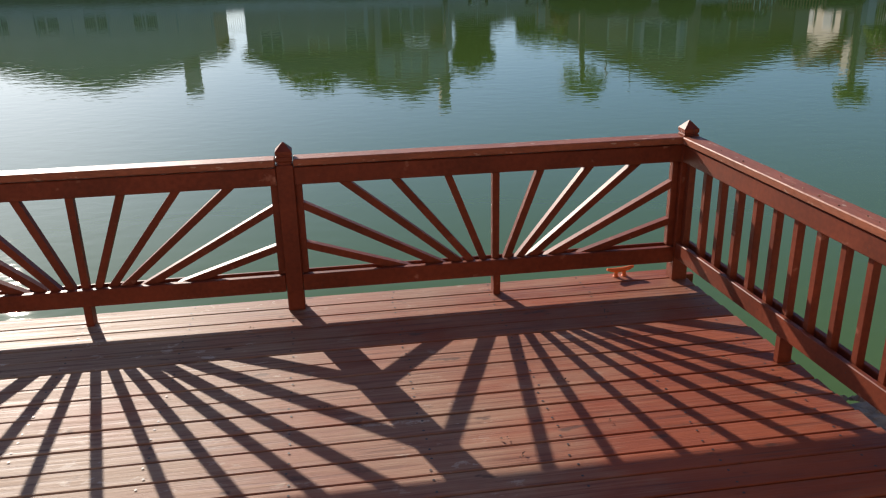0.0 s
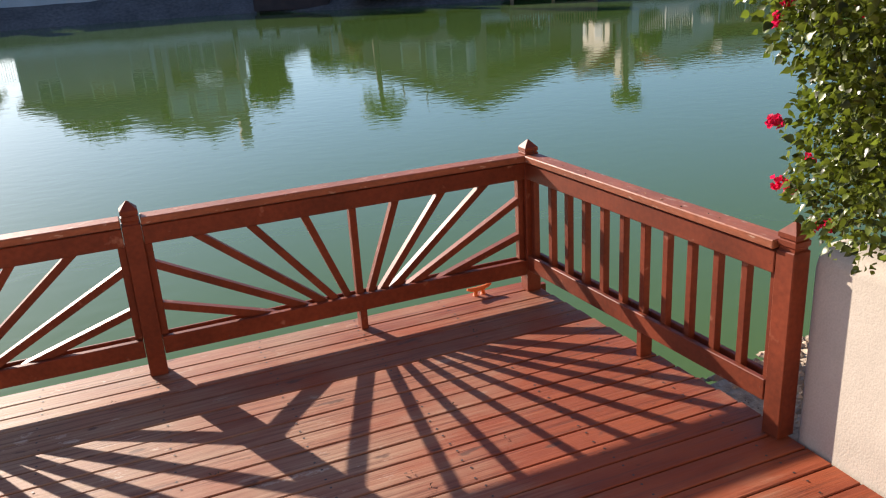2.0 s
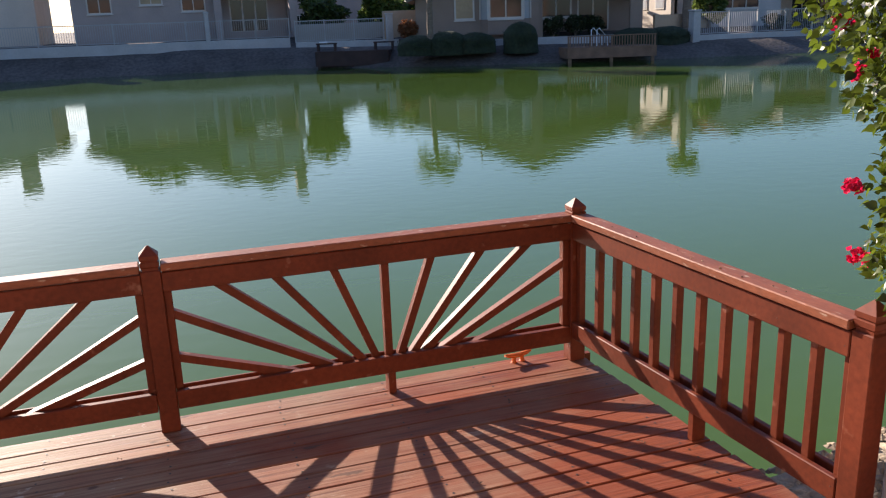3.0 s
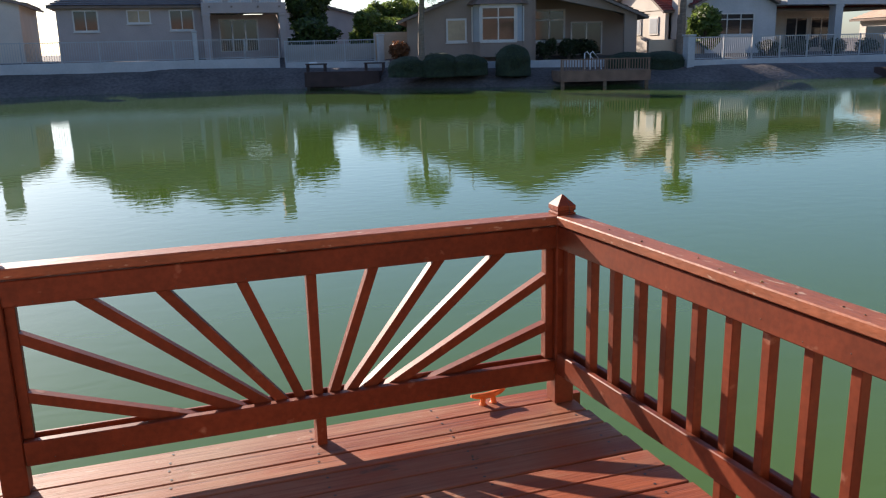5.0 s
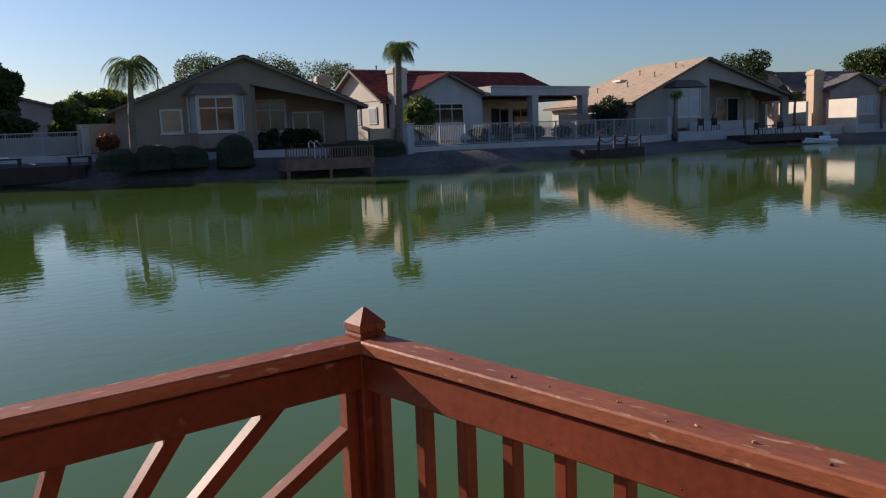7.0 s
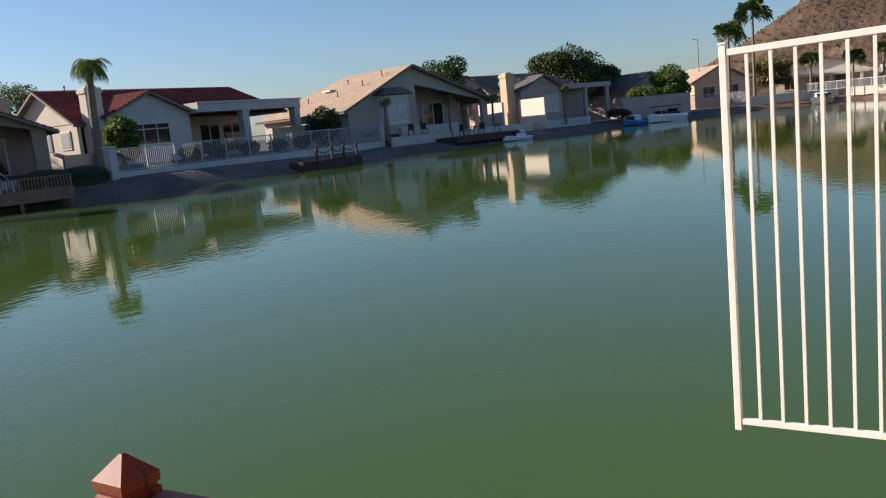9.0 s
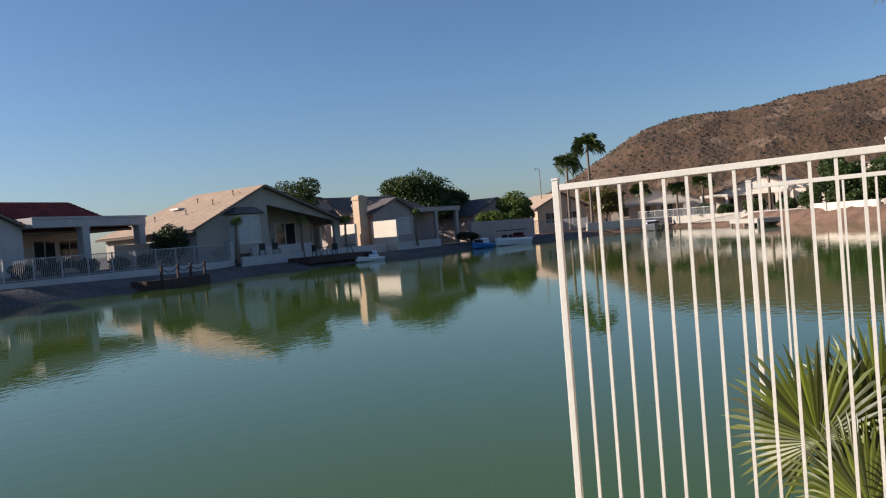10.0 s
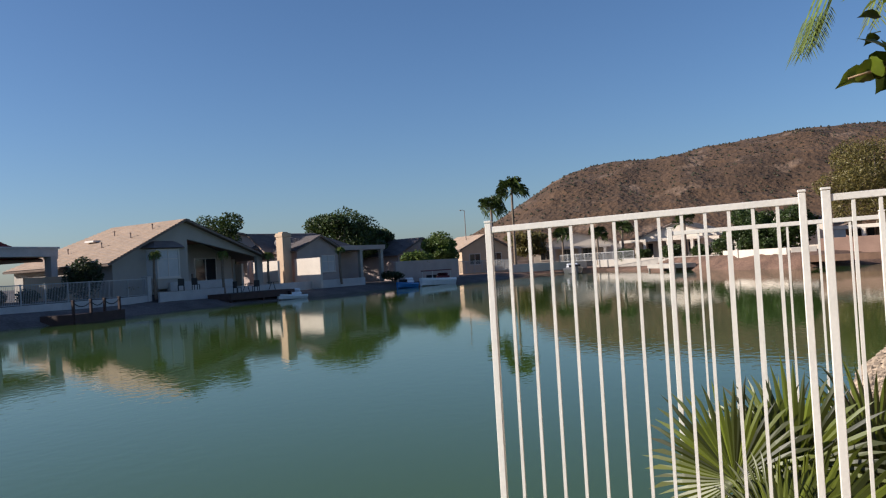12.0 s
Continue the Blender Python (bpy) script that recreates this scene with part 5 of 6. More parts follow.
def tree(x, y, z, h, r, mat, label, seed, leaf=0.3, count=5000, trunk=0.2, low=0.25):
    root = thing("tree", label, "tree", pose(x, y, z))
    rnd = random.Random(seed)
    bm = bmesh.new()
    tube(bm, [(0, 0, -0.2), (0.05, 0.03, h * .25), (0.1, 0, h * .6), (0.12, 0.05, h * .85)], [trunk, trunk * .8, trunk * .5, trunk * .15], 8)
    blobs = [(0, 0, h * (low + 1) / 2, r * .72, h * (1 - low) / 2 * .95)]
    for k in range(9):
        a = k * 2.4 + rnd.uniform(-.4, .4)
        rr = r * rnd.uniform(.35, .65)
        zz = h * rnd.uniform(low + .12, .86)
        blobs.append((math.cos(a) * rr, math.sin(a) * rr, zz, r * rnd.uniform(.3, .48), h * (1 - low) * rnd.uniform(.14, .22)))
        tube(bm, [(0.05, 0, h * .3), (math.cos(a) * rr * .5, math.sin(a) * rr * .5, (h * .3 + zz) / 2 + .2), (math.cos(a) * rr, math.sin(a) * rr, zz)], [trunk * .4, trunk * .25, trunk * .06], 5)
    part("trunk", bm, BARK, root)
    leaf_cloud(blobs, count, leaf, mat, "crown", root, seed)


def shrub(x, y, z, rx, rz, mat, label, seed, leaf=0.12, count=1800, group="garden shrubs"):
    root = thing("shrub", label, "shrub", pose(x, y, z), group=group)
    rnd = random.Random(seed)
    bm = bmesh.new()
    for k in range(4):
        a = k * 1.57 + .3
        tube(bm, [(0, 0, -.1), (math.cos(a) * rx * .3, math.sin(a) * rx * .3, rz * .6), (math.cos(a) * rx * .6, math.sin(a) * rx * .6, rz * 1.2)], [.05, .035, .01], 5)
    part("stem", bm, BARK, root)
    blobs = [(0, 0, rz * .85, rx * .85, rz * .85)] + [(math.cos(a) * rx * .45, math.sin(a) * rx * .45, rz * rnd.uniform(.7, 1.3), rx * .5, rz * .55) for a in (0, 1.3, 2.5, 3.8, 5.1)]
    leaf_cloud(blobs, count, leaf, mat, "foliage", root, seed)


def clipped_hedge(x, y, z, rx, rz, label, seed):
    """A sheared mound: a dense rounded body of twigs under a skin of very small leaves."""
    root = thing("shrub", label, "shrub", pose(x, y, z), group="clipped hedge mounds")
    bm = bmesh.new()
    bmesh.ops.create_icosphere(bm, subdivisions=4, radius=1.0)
    for v in bm.verts:
        p = v.co.copy()
        k = 1 + .05 * noise.noise(p * 2.2 + Vector((seed, 0, 0)))
        # the sides go straight down below the widest line
        if p.z < 0:
            p.xy = p.xy.normalized() * min(1, p.xy.length * 3) if p.xy.length else p.xy
        v.co = Vector((p.x * rx * k, p.y * rx * .8 * k, max(-.35, .35 * rz + p.z * rz * .65) * k))
    smooth(part("twig_body", bm, HEDGECORE, root))
    leaf_cloud([(0, 0, rz * .35, rx * .93, rz * .62)], 13000, 0.028, LEAFHEDGE, "foliage", root, seed)


def frond_mesh(v, f, base, yaw, rise, length, droop, leaflet, n=22, side=0.0):
    """A feather frond: leaflets down both sides of an arching rib."""
    p = Vector(base)
    d = Vector((math.cos(yaw), math.sin(yaw), rise)).normalized()
    across = Vector((-math.sin(yaw), math.cos(yaw), 0))
    step = length / n
    rnd = random.Random(int(yaw * 1000) + int(length * 77))
    for k in range(n):
        q = p + d * step
        i = len(v)
        w = 0.012 * length * (1 - k / n) + 0.004
        v += [p - across * w, p + across * w, q + across * w * .9, q - across * w * .9]
        f.append((i, i + 1, i + 2, i + 3))
        t = k / n
        L = leaflet * (math.sin(math.pi * min(1, 0.12 + t * 0.95)) ** 0.6 if t < .95 else .3)
        for s in (-1, 1):
            tip = p + across * s * L * 0.75 + d * L * 0.45 + Vector((0, 0, -1)) * L * (0.45 + 0.3 * rnd.random())
            i = len(v)
            mid = (p + tip) / 2 + Vector((0, 0, L * .10))
            v += [p, mid + d * L * .035, tip, mid - d * L * .035]
            f += [(i, i + 1, i + 2), (i, i + 2, i + 3)]
        p = q
        d = (d + Vector((0, 0, -droop / n))).normalized()


def feather_palm(x, y, z, h, L, n, label, seed, lean=0.3, trunk=0.17, leaflet=0.55, droop=2.2):
    root = thing("palm_tree", label, "palm", pose(x, y, z), group="palms")
    rnd = random.Random(seed)
    bm = bmesh.new()
    pts, rad = [], []
    for k in range(15):
        t = k / 14
        pts.append((lean * t * t, 0.1 * math.sin(t * 3), -0.3 + (h + .3) * t))
        rad.append(trunk * (1.25 - .45 * t) * (1.06 if k % 2 else .96))
    tube(bm, pts, rad, 9)
    part("trunk", bm, BARK, root)
    v, f = [], []
    for k in range(n):
        a = k * 2.39996 + rnd.uniform(-.2, .2)
        rise = rnd.uniform(-.1, 1.5)
        frond_mesh(v, f, (lean, 0.0, h), a, rise, L * rnd.uniform(.8, 1.1), droop * rnd.uniform(.8, 1.2), leaflet)
    raw("crown", v, f, FROND, root)


def fan_leaf(v, f, base, normal, up, R, n=22, spread=3.6, droop=0.15):
    """A pleated fan of narrow pointed segments."""
    normal = Vector(normal).normalized()
    up = Vector(up)
    up = (up - normal * up.dot(normal)).normalized()
    side = normal.cross(up)
    base = Vector(base)
    rnd = random.Random(int(abs(base.x * 977 + base.y * 331 + R * 71)))
    for k in range(n):
        a = -spread / 2 + spread * k / (n - 1)
        d = up * math.cos(a) + side * math.sin(a)
        e = -up * math.sin(a) + side * math.cos(a)
        L = R * (0.80 + 0.2 * math.cos(a * .8)) * rnd.uniform(.9, 1.06)
        w = L * math.tan(spread / n / 2) * .60
        i = len(v)
        m1, m2 = base + d * L * .58, base + d * L * .82
        tip = base + d * L + Vector((0, 0, -1)) * L * droop * rnd.uniform(.5, 1.6)
        v += [base, m1 - e * w, m1 + normal * w * .5, m1 + e * w, m2 - e * w * .45, m2 + e * w * .45, tip]
        f += [(i, i + 1, i + 2), (i, i + 2, i + 3), (i + 1, i + 4, i + 2), (i + 2, i + 5, i + 3), (i + 2, i + 4, i + 6), (i + 2, i + 6, i + 5)]


def fan_palm_tree(x, y, z, h, R, label, seed, trunk=0.2, n=30, green=False):
    root = thing("palm_tree", label, "palm", pose(x, y, z), group="palms")
    rnd = random.Random(seed)
    bm = bmesh.new()
    tube(bm, [(0, 0, -.3), (0.05, 0, h * .4), (0.15, 0, h * .8), (0.2, 0, h)], [trunk * 1.3, trunk, trunk * .85, trunk * .9], 8)
    part("trunk", bm, BARK, root)
    v, f = [], []
    for k in range(n):
        a = k * 2.39996
        el = rnd.uniform(-.55, 1.4)
        d = Vector((math.cos(a) * math.cos(el), math.sin(a) * math.cos(el), math.sin(el)))
        hub = Vector((0.2, 0, h))
        c = hub + d * R * .38
        i = len(v)
        e = d.cross(Vector((0.3, 0.2, 1))).normalized() * .03
        v += [hub - e, hub + e, c + e * .6, c - e * .6]
        f.append((i, i + 1, i + 2, i + 3))
        fan_leaf(v, f, c, Vector((-d.x * .6 + rnd.gauss(0, .5), -d.y * .6 + rnd.gauss(0, .5), .7)), d, R * .66 * rnd.uniform(.8, 1.15), 11, 2.3, .25)
    raw("crown", v, f, FROND if green else LEAFDARK, root)


def palmetto(x, y, z, R, fans, label, seed, high=0.5):
    """A trunkless fan palm: stalks that fan out, each with one pleated leaf; fans holds (bearing, rise) in degrees."""
    root = thing("fan_palm", label, "palm", pose(x, y, z), group="fan palms by the fence")
    rnd = random.Random(seed)
    for bearing, rise in fans:
        a, el = radians(bearing), radians(rise)
        d = Vector((math.cos(a) * math.cos(el), math.sin(a) * math.cos(el), math.sin(el)))
        tip = d * high * rnd.uniform(.85, 1.15)
        bm = bmesh.new()
        tube(bm, [(0, 0, -.08), tuple(tip * .5 + Vector((0, 0, .03))), tuple(tip)], [.016, .012, .008], 6)
        part("stalk", bm, FAN, root)
        face = Vector((-1.0, .15, .25)) + Vector((rnd.gauss(0, .3), rnd.gauss(0, .3), rnd.gauss(0, .2)))
        v, f = [], []
        fan_leaf(v, f, tip, face, d + Vector((0, 0, .3)), R * rnd.uniform(.85, 1.1), 40, 4.3, .05)
        raw("fan", v, f, FAN, root)


feather_palm(13.5, 44.3, 1.0, 4.7, 2.5, 24, "queen palm with drooping grey-green fronds before the brown house", 4, 0.25, 0.17, 0.6, 3.4)
feather_palm(32.85, 46.3, 0.9, 6.6, 1.9, 30, "queen palm with sunlit fronds beside the white house", 7, 0.2, 0.26, 0.6, 3.2)
for i, (x, y, h) in enumerate(((57.0, 40.6, 3.6), (63.8, 38.4, 3.5), (69.7, 37.1, 3.3), (79.6, 34.0, 3.6))):
    feather_palm(x, y, 0.5, h - .1, 0.95, 20, "slim young palm on the lakeside terrace", 20 + i, 0.05, 0.11, 0.3, 3.6)
fan_palm_tree(121.5, 23.8, 0.5, 11.8, 2.6, "tall fan palm with a shaggy round crown", 31)
fan_palm_tree(117.5, 26.2, 0.5, 9.1, 2.4, "tall fan palm with a shaggy round crown", 32)
for i, (x, y, h) in enumerate(((128, 17.5, 4.5), (127, 12, 4.3), (112, -1, 5.0), (104, -8, 4.6), (124, 8, 5.0))):
    fan_palm_tree(x, y, 0.5, h, 1.8, "short fan palm in a far garden", 40 + i, 0.18, 22)

tree(9.9, 61, 1.2, 6.1, 1.95, LEAFDARK, "dense dark green tree behind the two-storey house", 1, 0.2, 9000, 0.2, 0.2)
tree(13.9, 58, 1.2, 3.5, 1.6, LEAFMID, "low dark green tree between two houses", 2, 0.2, 4500, 0.2, 0.02)
tree(9.6, 57.5, 1.2, 2.8, 1.9, LEAFDARK, "low dark green hedge between two houses", 22, 0.18, 3500, 0.15, 0.02)
tree(15.8, 58, 1.2, 2.8, 2.2, LEAFMID, "low green hedge between two houses", 23, 0.18, 3500, 0.15, 0.02)
tree(-2.6, 72, 1.2, 8.9, 4.4, LEAFDARK, "dark green tree behind a grey roof", 3, 0.3, 6000)
tree(3.2, 73, 1.2, 8.4, 3.6, LEAFDARK, "dark green tree behind a grey roof", 33, 0.3, 6000)
tree(15.5, 62, 1.2, 3.9, 1.7, LEAFMID, "green tree in a side garden", 5, 0.22, 4500, 0.2, 0.05)
tree(18.0, 63, 1.2, 4.3, 2.8, LEAFMID, "green tree in a side garden", 6, 0.22, 4500, 0.2, 0.05)
tree(36, 72, 1.0, 8.7, 4.0, LEAFGREY, "feathery grey-green tree behind the roofs", 8, 0.12, 11000, 0.2, 0.3)
tree(29.0, 72, 1.0, 8.6, 3.4, LEAFGREY, "feathery grey-green tree behind the roofs", 24, 0.12, 9000, 0.2, 0.3)
tree(42.5, 73, 1.0, 8.3, 4.6, LEAFGREY, "feathery grey-green tree behind the roofs", 9, 0.12, 12000, 0.2, 0.3)
tree(78.3, 48.5, 0.8, 7.8, 4.2, LEAFDARK, "dark green tree behind the sand roof", 10, 0.17, 12000)
tree(99.4, 42.0, 0.6, 9.2, 6.2, LEAFDARK, "broad dark green tree behind the roofs", 12, 0.18, 20000, 0.3)
tree(107, 41, 0.6, 7.0, 4.2, LEAFDARK, "broad dark green tree behind the roofs", 13, 0.18, 10000, 0.3)
tree(101.5, 29.5, 0.4, 5.6, 2.7, LEAFMID, "round green tree behind the taupe wall", 14, 0.16, 9000)
tree(95.5, 30.5, 0.4, 3.2, 2.2, LEAFMID, "bushy green tree behind the taupe wall", 15, 0.2, 2500)
tree(34.9, 46.6, 0.9, 3.3, 1.4, LEAFMID, "leafy green citrus tree before the white house", 16, 0.16, 3500, 0.12, 0.1)
tree(96.5, -8.2, 0.7, 5.0, 2.9, LEAFDARK, "clipped dark green hedge tree by the far houses", 17, 0.15, 9000, 0.2, 0.04)
tree(95.5, -12.4, 0.7, 5.2, 3.0, LEAFDARK, "clipped dark green hedge tree by the far houses", 18, 0.15, 9000, 0.2, 0.04)
tree(134, 24, 0.5, 6.2, 4.0, LEAFOLIVE, "sunlit olive-green tree near the far bank", 19, 0.26, 3500)
tree(97.5, -21.2, 0.5, 12.2, 6.2, LEAFOLIVE, "large olive-green mesquite tree below the hill", 21, 0.13, 26000, 0.35)
for i, (x, y, rx, rz) in enumerate(((12.9, 44.9, 1.3, .95), (14.6, 44.4, 1.3, 1.1), (16.3, 44.0, 1.25, .98), (19.0, 43.4, 1.1, 1.5), (26.4, 42.2, 1.6, .9), (28.4, 41.9, 1.5, .9))):
    clipped_hedge(x, y, 0.25, rx, rz, "clipped dark green hedge mound above the bank", 50 + i)
shrub(13.5, 48.8, 0.9, .75, .75, LEAFRUST, "rust-brown shrub beside the brown house", 66, 0.1, 1800)
shrub(51.5, 43.0, 0.6, 1.6, 1.9, LEAFHEDGE, "round clipped dark green shrub by the sand-roofed house", 60, 0.12, 3200)
shrub(56.6, 43.6, 0.6, 1.4, .75, LEAFOLIVE, "reddish-green shrub by the garden fence", 61, 0.12, 1800)
shrub(76.6, 36.2, 0.4, 0.8, 1.0, LEAFHEDGE, "dark green shrub before the cream wall", 62, 0.12, 1400)
shrub(87.0, 31.0, 0.2, 1.4, .6, LEAFHEDGE, "dark low planting by the bank", 63, 0.12, 1400)
for i, (x, y, rx, rz) in enumerate(((120.5, 7.5, 1.5, 1.1), (116.0, 4.6, 1.3, .9), (109.5, .8, 1.6, 1.2), (104.0, -2.8, 1.4, 1.0), (99.5, -5.2, 1.5, 1.3), (93.5, -9.4, 1.5, 1.1))):
    shrub(x, y, 0.5, rx, rz, LEAFDARK, "dark green garden shrub on the far bank", 100 + i, 0.13, 2200)
for i, x in enumerate((22.6, 24.2, 25.6)):
    shrub(x, 46.2, 0.8, .8, .7, LEAFHEDGE, "dark planting on the shaded patio", 70 + i, 0.1, 900)
for i, x in enumerate((38, 40.5, 43.5, 46.5, 49.5)):
    shrub(x, 43.6, 0.6, .9, .6, LEAFHEDGE, "low garden planting behind the white fence", 80 + i, 0.1, 800)

palmetto(4.25, -2.08, -0.30, 0.72, [(130, 80), (95, 52), (165, 30), (-70, 60), (-110, 30), (30, 60), (-150, 12)], "green fan palm with stiff pleated leaves behind the fence", 90, 0.72)
palmetto(3.75, -1.90, -0.30, 0.46, [(90, 82), (-120, 55), (20, 60)], "small yellow-green fan palm behind the fence", 91, 0.38)
palmetto(4.15, -2.65, -0.30, 0.52, [(80, 75), (-90, 62), (-140, 40), (10, 60), (-40, 35)], "green fan palm with stiff pleated leaves behind the fence", 92, 0.48)


def bougainvillea():
    root = thing("bougainvillea", "bougainvillea bush with green leaves and magenta bracts over the wall", "bush")
    rnd = random.Random(77)
    bm = bmesh.new()
    shoots = []
    for k in range(46):
        a = rnd.uniform(0.3, 2.9) if k % 2 else rnd.uniform(-0.4, 3.4)
        reach = rnd.uniform(.2, .55)
        top = rnd.uniform(1.15, 2.9)
        p0 = Vector((0.75 + rnd.uniform(-.1, .25), -2.55 + rnd.uniform(-.2, .1), -0.2))
        p1 = p0 + Vector((rnd.uniform(-.15, .15), rnd.uniform(-.1, .2), top * .75))
        p2 = Vector((0.70 + math.cos(a) * reach, -2.56 + math.sin(a) * reach, top))
        p3 = p2 + Vector((math.cos(a) * .1, math.sin(a) * .12, -.12))
        pts = [p0, p0.lerp(p1, .5), p1, p1.lerp(p2, .6) + Vector((0, 0, .05)), p2, p3]
        tube(bm, [tuple(p) for p in pts], [.016, .013, .010, .007, .004, .002], 5)
        shoots.append(pts)
    # a shoot that hangs out past the bush towards the rail, and a bare cane
    for pts in ([(0.6, -2.3, 1.75), (0.6, -2.05, 1.95), (0.62, -1.87, 1.985), (0.62, -1.765, 1.96)], [(0.6, -2.35, 1.9), (0.6, -2.1, 2.1), (0.62, -1.95, 2.12), (0.62, -1.90, 2.06)],
                [(0.6, -2.35, 2.0), (0.6, -2.1, 2.2), (0.62, -1.97, 2.2), (0.62, -1.92, 2.14)], [(0.6, -2.4, 1.7), (0.62, -2.1, 1.9), (0.62, -1.97, 1.93), (0.62, -1.89, 1.90)],
                [(0.6, -2.4, 2.1), (0.6, -2.1, 2.3), (0.62, -1.95, 2.26), (0.62, -1.90, 2.17)]):
        pts = [Vector(p) for p in pts]
        tube(bm, [tuple(p) for p in pts], [.008, .006, .004, .002], 5)
        shoots.append(pts)
    part("stem", bm, CANE, root)
    lv, lf, bv, bf = [], [], [], []

    def leaf(v, f, p, s, d):
        n = Vector((rnd.gauss(0, .7), rnd.gauss(0, .7), rnd.gauss(.5, .5))).normalized()
        d = (d - n * d.dot(n)).normalized()
        e = n.cross(d)
        i = len(v)
        curl, wave = rnd.uniform(.05, .42), rnd.uniform(0, .06)
        half = [(.06, .27), (.24, .45), (.50, .46), (.78, .29), (1.0, .10)]
        v += [p] + [p + d * s * a + e * s * b + n * s * (.20 * b - curl * a * a + wave * math.sin(a * 9 + b)) for a, b in half] + [p + d * s * 1.2 - n * s * curl * 1.35]
        v += [p + d * s * a - e * s * b + n * s * (.20 * b - curl * a * a + wave * math.sin(a * 9 + b)) for a, b in half[::-1]] + [p + d * s * a - n * s * curl * a * a for a in (.3, .75)]
        m0, m1 = i + 12, i + 13
        f += [(i, i + 1, m0), (i + 1, i + 2, m0), (i + 2, i + 3, m0), (i + 3, m1, m0), (i + 3, i + 4, m1), (i + 4, i + 5, m1), (i + 5, i + 6, m1),
              (i + 6, i + 7, m1), (i + 7, i + 8, m1), (i + 8, i + 9, m1), (i + 9, m0, m1), (i + 9, i + 10, m0), (i + 10, i + 11, m0), (i + 11, i, m0)]

    def bract(v, f, p, s, d):
        """A broad papery bract, cupped and ruffled at its rim."""
        e = d.orthogonal().normalized()
        e = Matrix.Rotation(rnd.uniform(0, math.tau), 3, d) @ e
        n = d.cross(e)
        i, ph = len(v), rnd.uniform(0, math.tau)
        v.append(p)
        for ring, lift in ((.55, .28), (1.0, .75)):
            for k in range(9):
                a = k * math.tau / 9
                v.append(p + (e * math.cos(a) * 1.1 + n * math.sin(a) * .85) * s * ring * .75 + d * s * lift * (.7 + .3 * ring * math.sin(a * 3 + ph)))
        for k in range(9):
            j = (k + 1) % 9
            f += [(i, i + 1 + k, i + 1 + j), (i + 1 + k, i + 10 + k, i + 10 + j, i + 1 + j)]

    for pts in shoots:
        for k in range(60 if len(pts) > 4 else 28):
            t = rnd.uniform(0.35, 1.0) * (len(pts) - 1)
            i = min(int(t), len(pts) - 2)
            p = pts[i].lerp(pts[i + 1], t - i)
            d = Vector((rnd.gauss(0, 1), rnd.gauss(0.2, 1), rnd.gauss(-.3, .7))).normalized()
            off = d * rnd.uniform(0, .07 if len(pts) > 4 else .008)
            if p.z + off.z < 1.04 and p.x < 0.52:
                continue
            leaf(lv, lf, p + off, rnd.uniform(.024, .046) if len(pts) > 4 else rnd.uniform(.036, .066), d)
    for _ in range(30000):
        a, zz = rnd.uniform(0, math.tau), rnd.uniform(1.07, 3.1)
        u = Vector((math.cos(a), math.sin(a), 0)) * rnd.uniform(.55, 1.03)
        u *= 1 + .30 * noise.noise(Vector((u.x * 2, u.y * 2, zz * 2.2)))
        wide = .55 + .10 * (zz - 1.0)
        p = Vector((0.29 + u.x * wide, -2.48 + u.y * wide, zz))
        p.y -= max(0, .22 * (1.25 - (p.z - 1.0)))
        p.x += max(0, .10 * (1.25 - (p.z - 1.0)))
        if p.z < 1.10 and p.x < 0.55:
            continue
        leaf(lv, lf, p, rnd.uniform(.016, .036), Vector((u.x, u.y, -.4 + rnd.gauss(0, .5))))
    for _ in range(5000):
        a, r = rnd.uniform(0, math.tau), math.sqrt(rnd.random()) * .62
        p = Vector((0.29 + r * math.cos(a), -2.48 + r * math.sin(a), 3.0 + rnd.uniform(-.12, .16) - r * r * .5))
        leaf(lv, lf, p, rnd.uniform(.020, .044), Vector((rnd.gauss(0, 1), rnd.gauss(0, 1), rnd.gauss(0, .5))))
    for c in ((0.03, -2.02, 1.87), (0.08, -2.02, 1.92), (0.07, -2.02, 1.45), (0.12, -2.02, 1.19), (0.18, -2.02, 1.16), (0.35, -2.02, 0.96), (0.43, -2.02, 0.94), (0.40, -1.9, 1.23),
              (0.63, -1.885, 1.885), (0.63, -1.865, 1.83), (0.63, -1.90, 1.83), (-0.08, -2.05, 2.04), (0.75, -2.9, 1.3)):
        c = Vector(c)
        for _ in range(16):
            d = Vector((rnd.gauss(0, 1), rnd.gauss(0, 1), rnd.gauss(0, 1))).normalized()
            leaf(lv, lf, c + Vector((.05, -.06, 0)) + d * rnd.uniform(.02, .09), rnd.uniform(.02, .04), d)
        for _ in range(22 if c.x < .5 else 24):
            d = Vector((rnd.gauss(0, 1), rnd.gauss(0, 1), rnd.gauss(0, 1))).normalized()
            bract(bv, bf, c + d * rnd.uniform(.002, .034 if c.x < .5 else .016), rnd.uniform(.014, .021) * (1 if c.x < .5 else .85), d)
    smooth(raw("foliage", lv, lf, LEAFBOUG, root))
    smooth(raw("blossom", bv, bf, BRACT, root, "magenta paper-like bracts"))
    bm = bmesh.new()
    tube(bm, [(1.50, -2.08, -.6), (1.48, -2.07, .4), (1.50, -2.085, 1.2), (1.52, -2.10, 2.0)], [.02, .018, .017, .015], 7)
    part("cane", bm, CANE, root, "bare tan cane")
    lv, lf = [], []
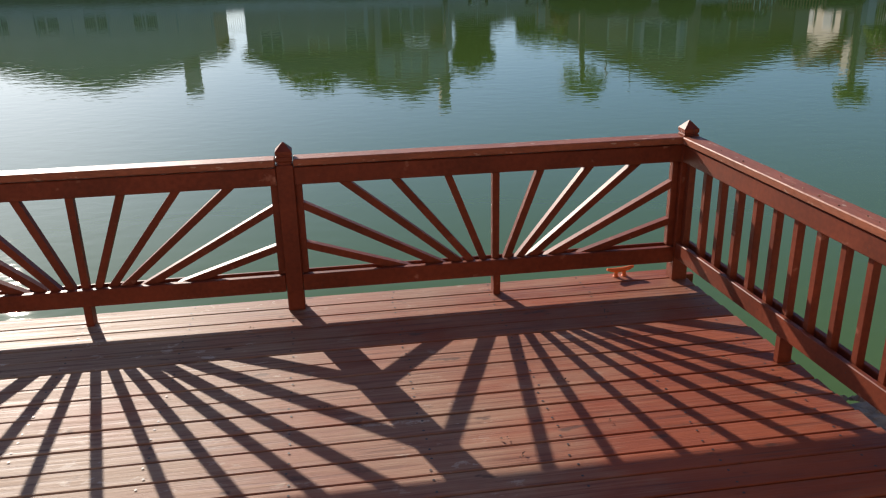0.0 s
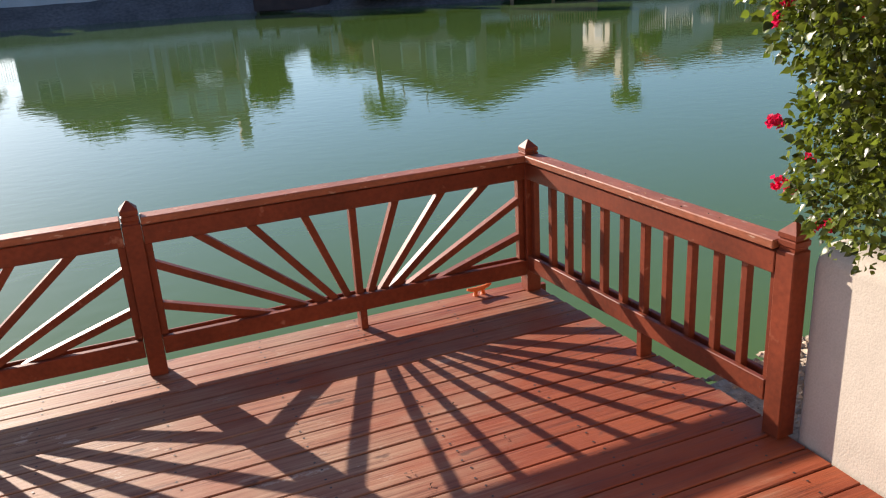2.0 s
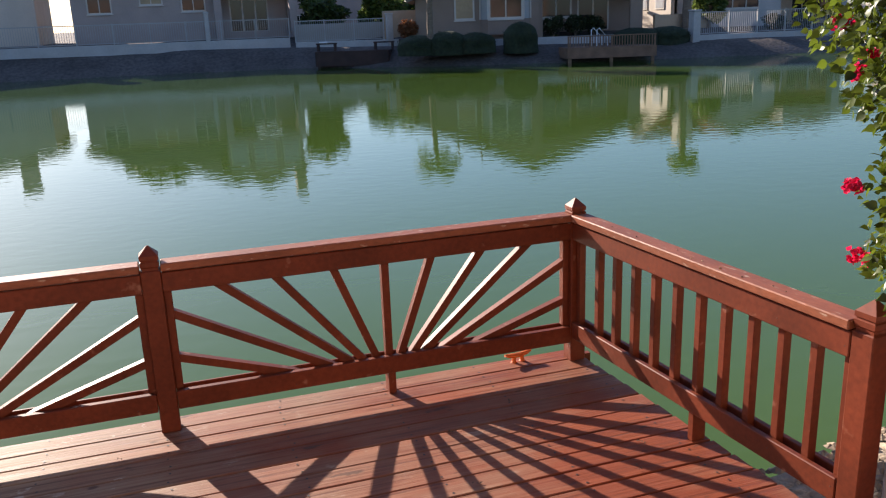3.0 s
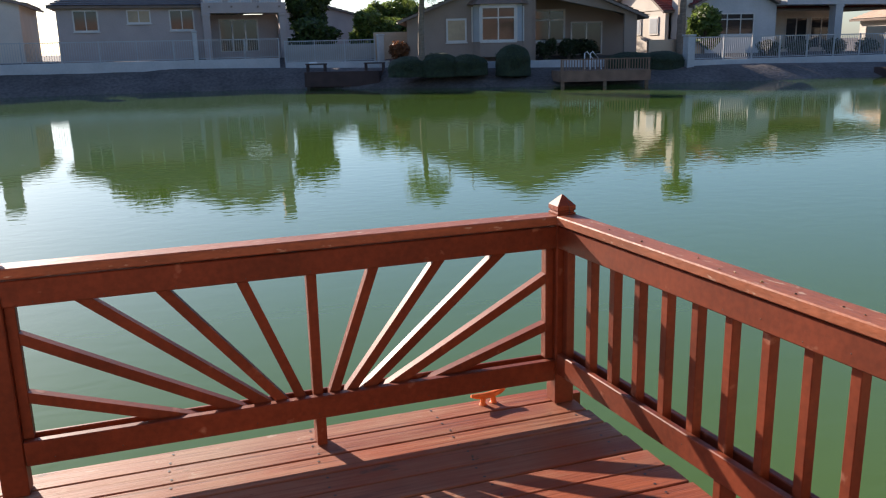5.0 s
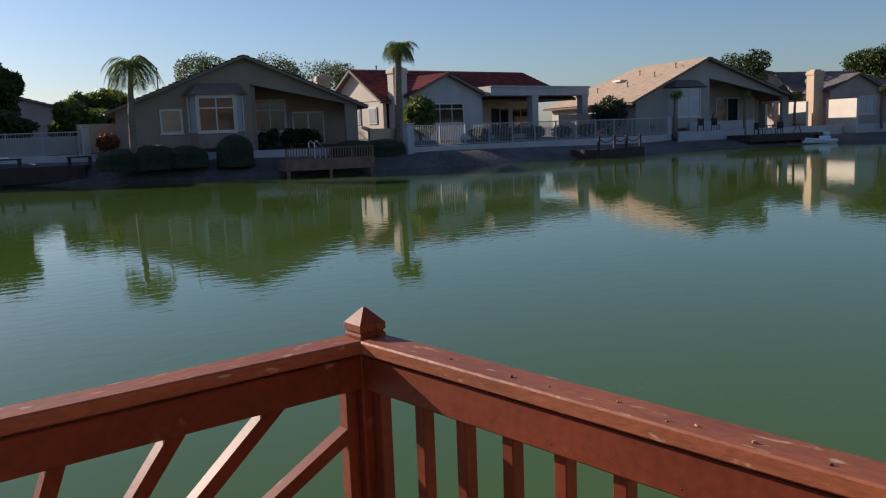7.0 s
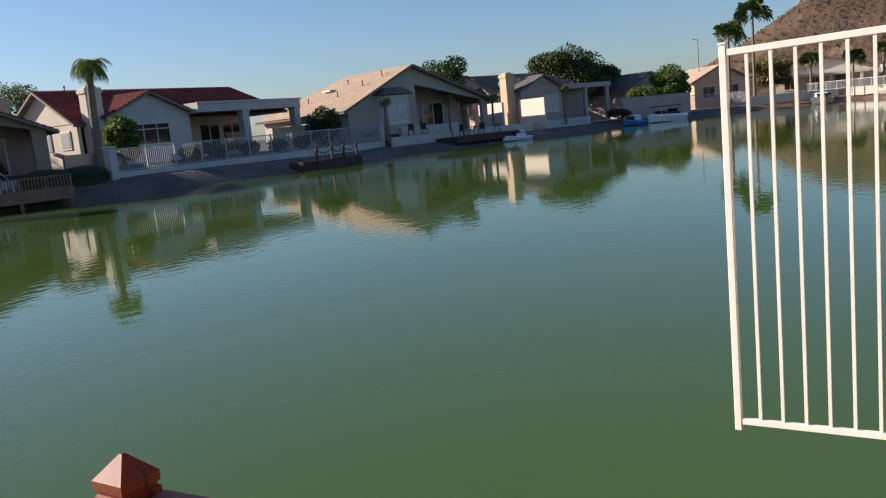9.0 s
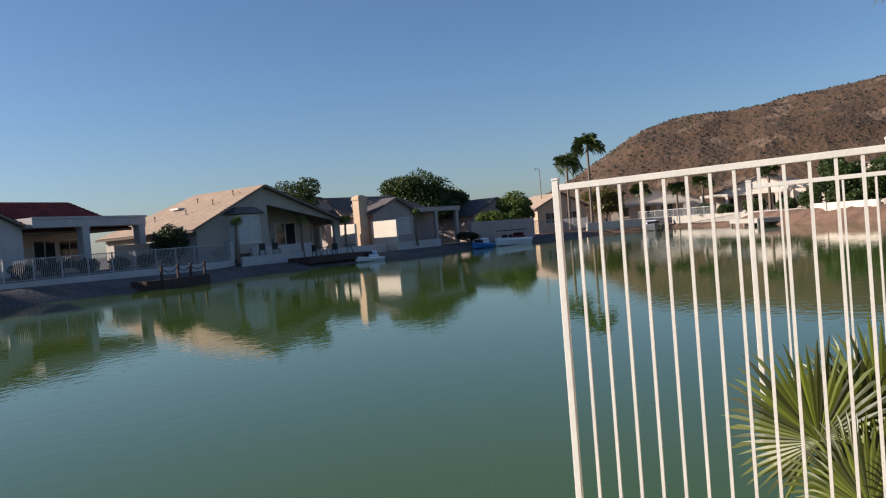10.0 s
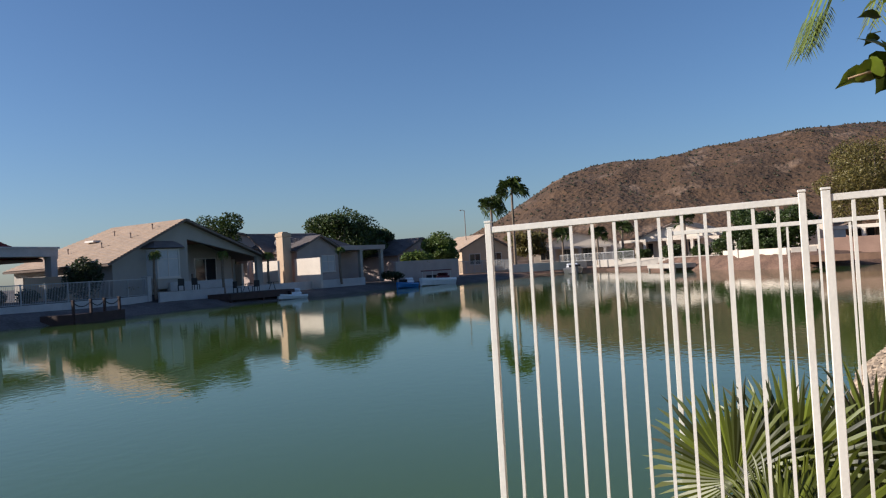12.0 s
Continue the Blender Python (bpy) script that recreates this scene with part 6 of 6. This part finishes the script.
    for _ in range(70):
        z = rnd.uniform(.75, 1.9)
        leaf(lv, lf, Vector((1.49 + rnd.uniform(-.05, .05), -2.105 + rnd.uniform(-.03, .03), z)), rnd.uniform(.026, .046), Vector((rnd.gauss(-.2, .6), rnd.gauss(.1, .5), -.8)))
    raw("cane_leaves", lv, lf, LEAFBOUG, root)


bougainvillea()


def overhanging_palm():
    """A palm on the bank whose lowest frond tips hang into view."""
    root = thing("palm_tree", "palm on the bank with drooping frond tips", "palm", pose(5.2, -5.2, 0.1))
    bm = bmesh.new()
    tube(bm, [(0, 0, -.6), (0.05, 0, 1.6), (0.0, 0.05, 3.2), (0, 0.1, 4.2)], [.22, .18, .16, .15], 10)
    part("trunk", bm, BARK, root)
    v, f = [], []
    for k in range(16):
        a = k * 2.39996
        frond_mesh(v, f, (0, .1, 4.2), a, .2 + .9 * ((k * 7) % 5) / 5, 2.3, 2.6, .42, 30)
    for bearing, reach in ((125.2, 4.66), (124.8, 4.62), (125.6, 4.64), (124.4, 4.66), (125.0, 4.56), (124.1, 4.6), (125.4, 4.58), (129.0, 4.5), (129.6, 4.48)):
        frond_mesh(v, f, (0, .1, 4.2), math.radians(bearing), .45, reach, 1.9, .26, 190)
    raw("crown", v, f, FROND, root)


overhanging_palm()


def street_lamp(x, y, z, h):
    root = thing("street_lamp", "slim grey street lamp beyond the houses", "lamp", pose(x, y, z))
    bm = bmesh.new()
    tube(bm, [(0, 0, -.3), (0, 0, h * .6), (0, 0, h)], [.09, .07, .05], 8)
    part("pole", bm, FASCIA, root)
    bm = bmesh.new()
    tube(bm, [(0, 0, h - .1), (-.5, .2, h + .05), (-.9, .35, h)], [.04, .035, .03], 6)
    part("arm", bm, FASCIA, root)
    part("head", boxes((-1.3, -.85, .25, .45, h - .08, h + .06), bevel=0.03), FASCIA, root)


street_lamp(124, 32, 0.5, 9.4)


def hand_rail():
    root = thing("hand_rail", "white bent handrail at the dock steps", "handrail", pose(23.6, 41.6, 0.18))
    for y in (0, 0.7):
        bm = bmesh.new()
        tube(bm, [(-.35, y, 0), (-.35, y, .95), (-.2, y, 1.05), (.35, y, .5), (.4, y, 0)], [.035] * 5, 8)
        part("bent_tube", bm, BOATWHITE, root)


hand_rail()
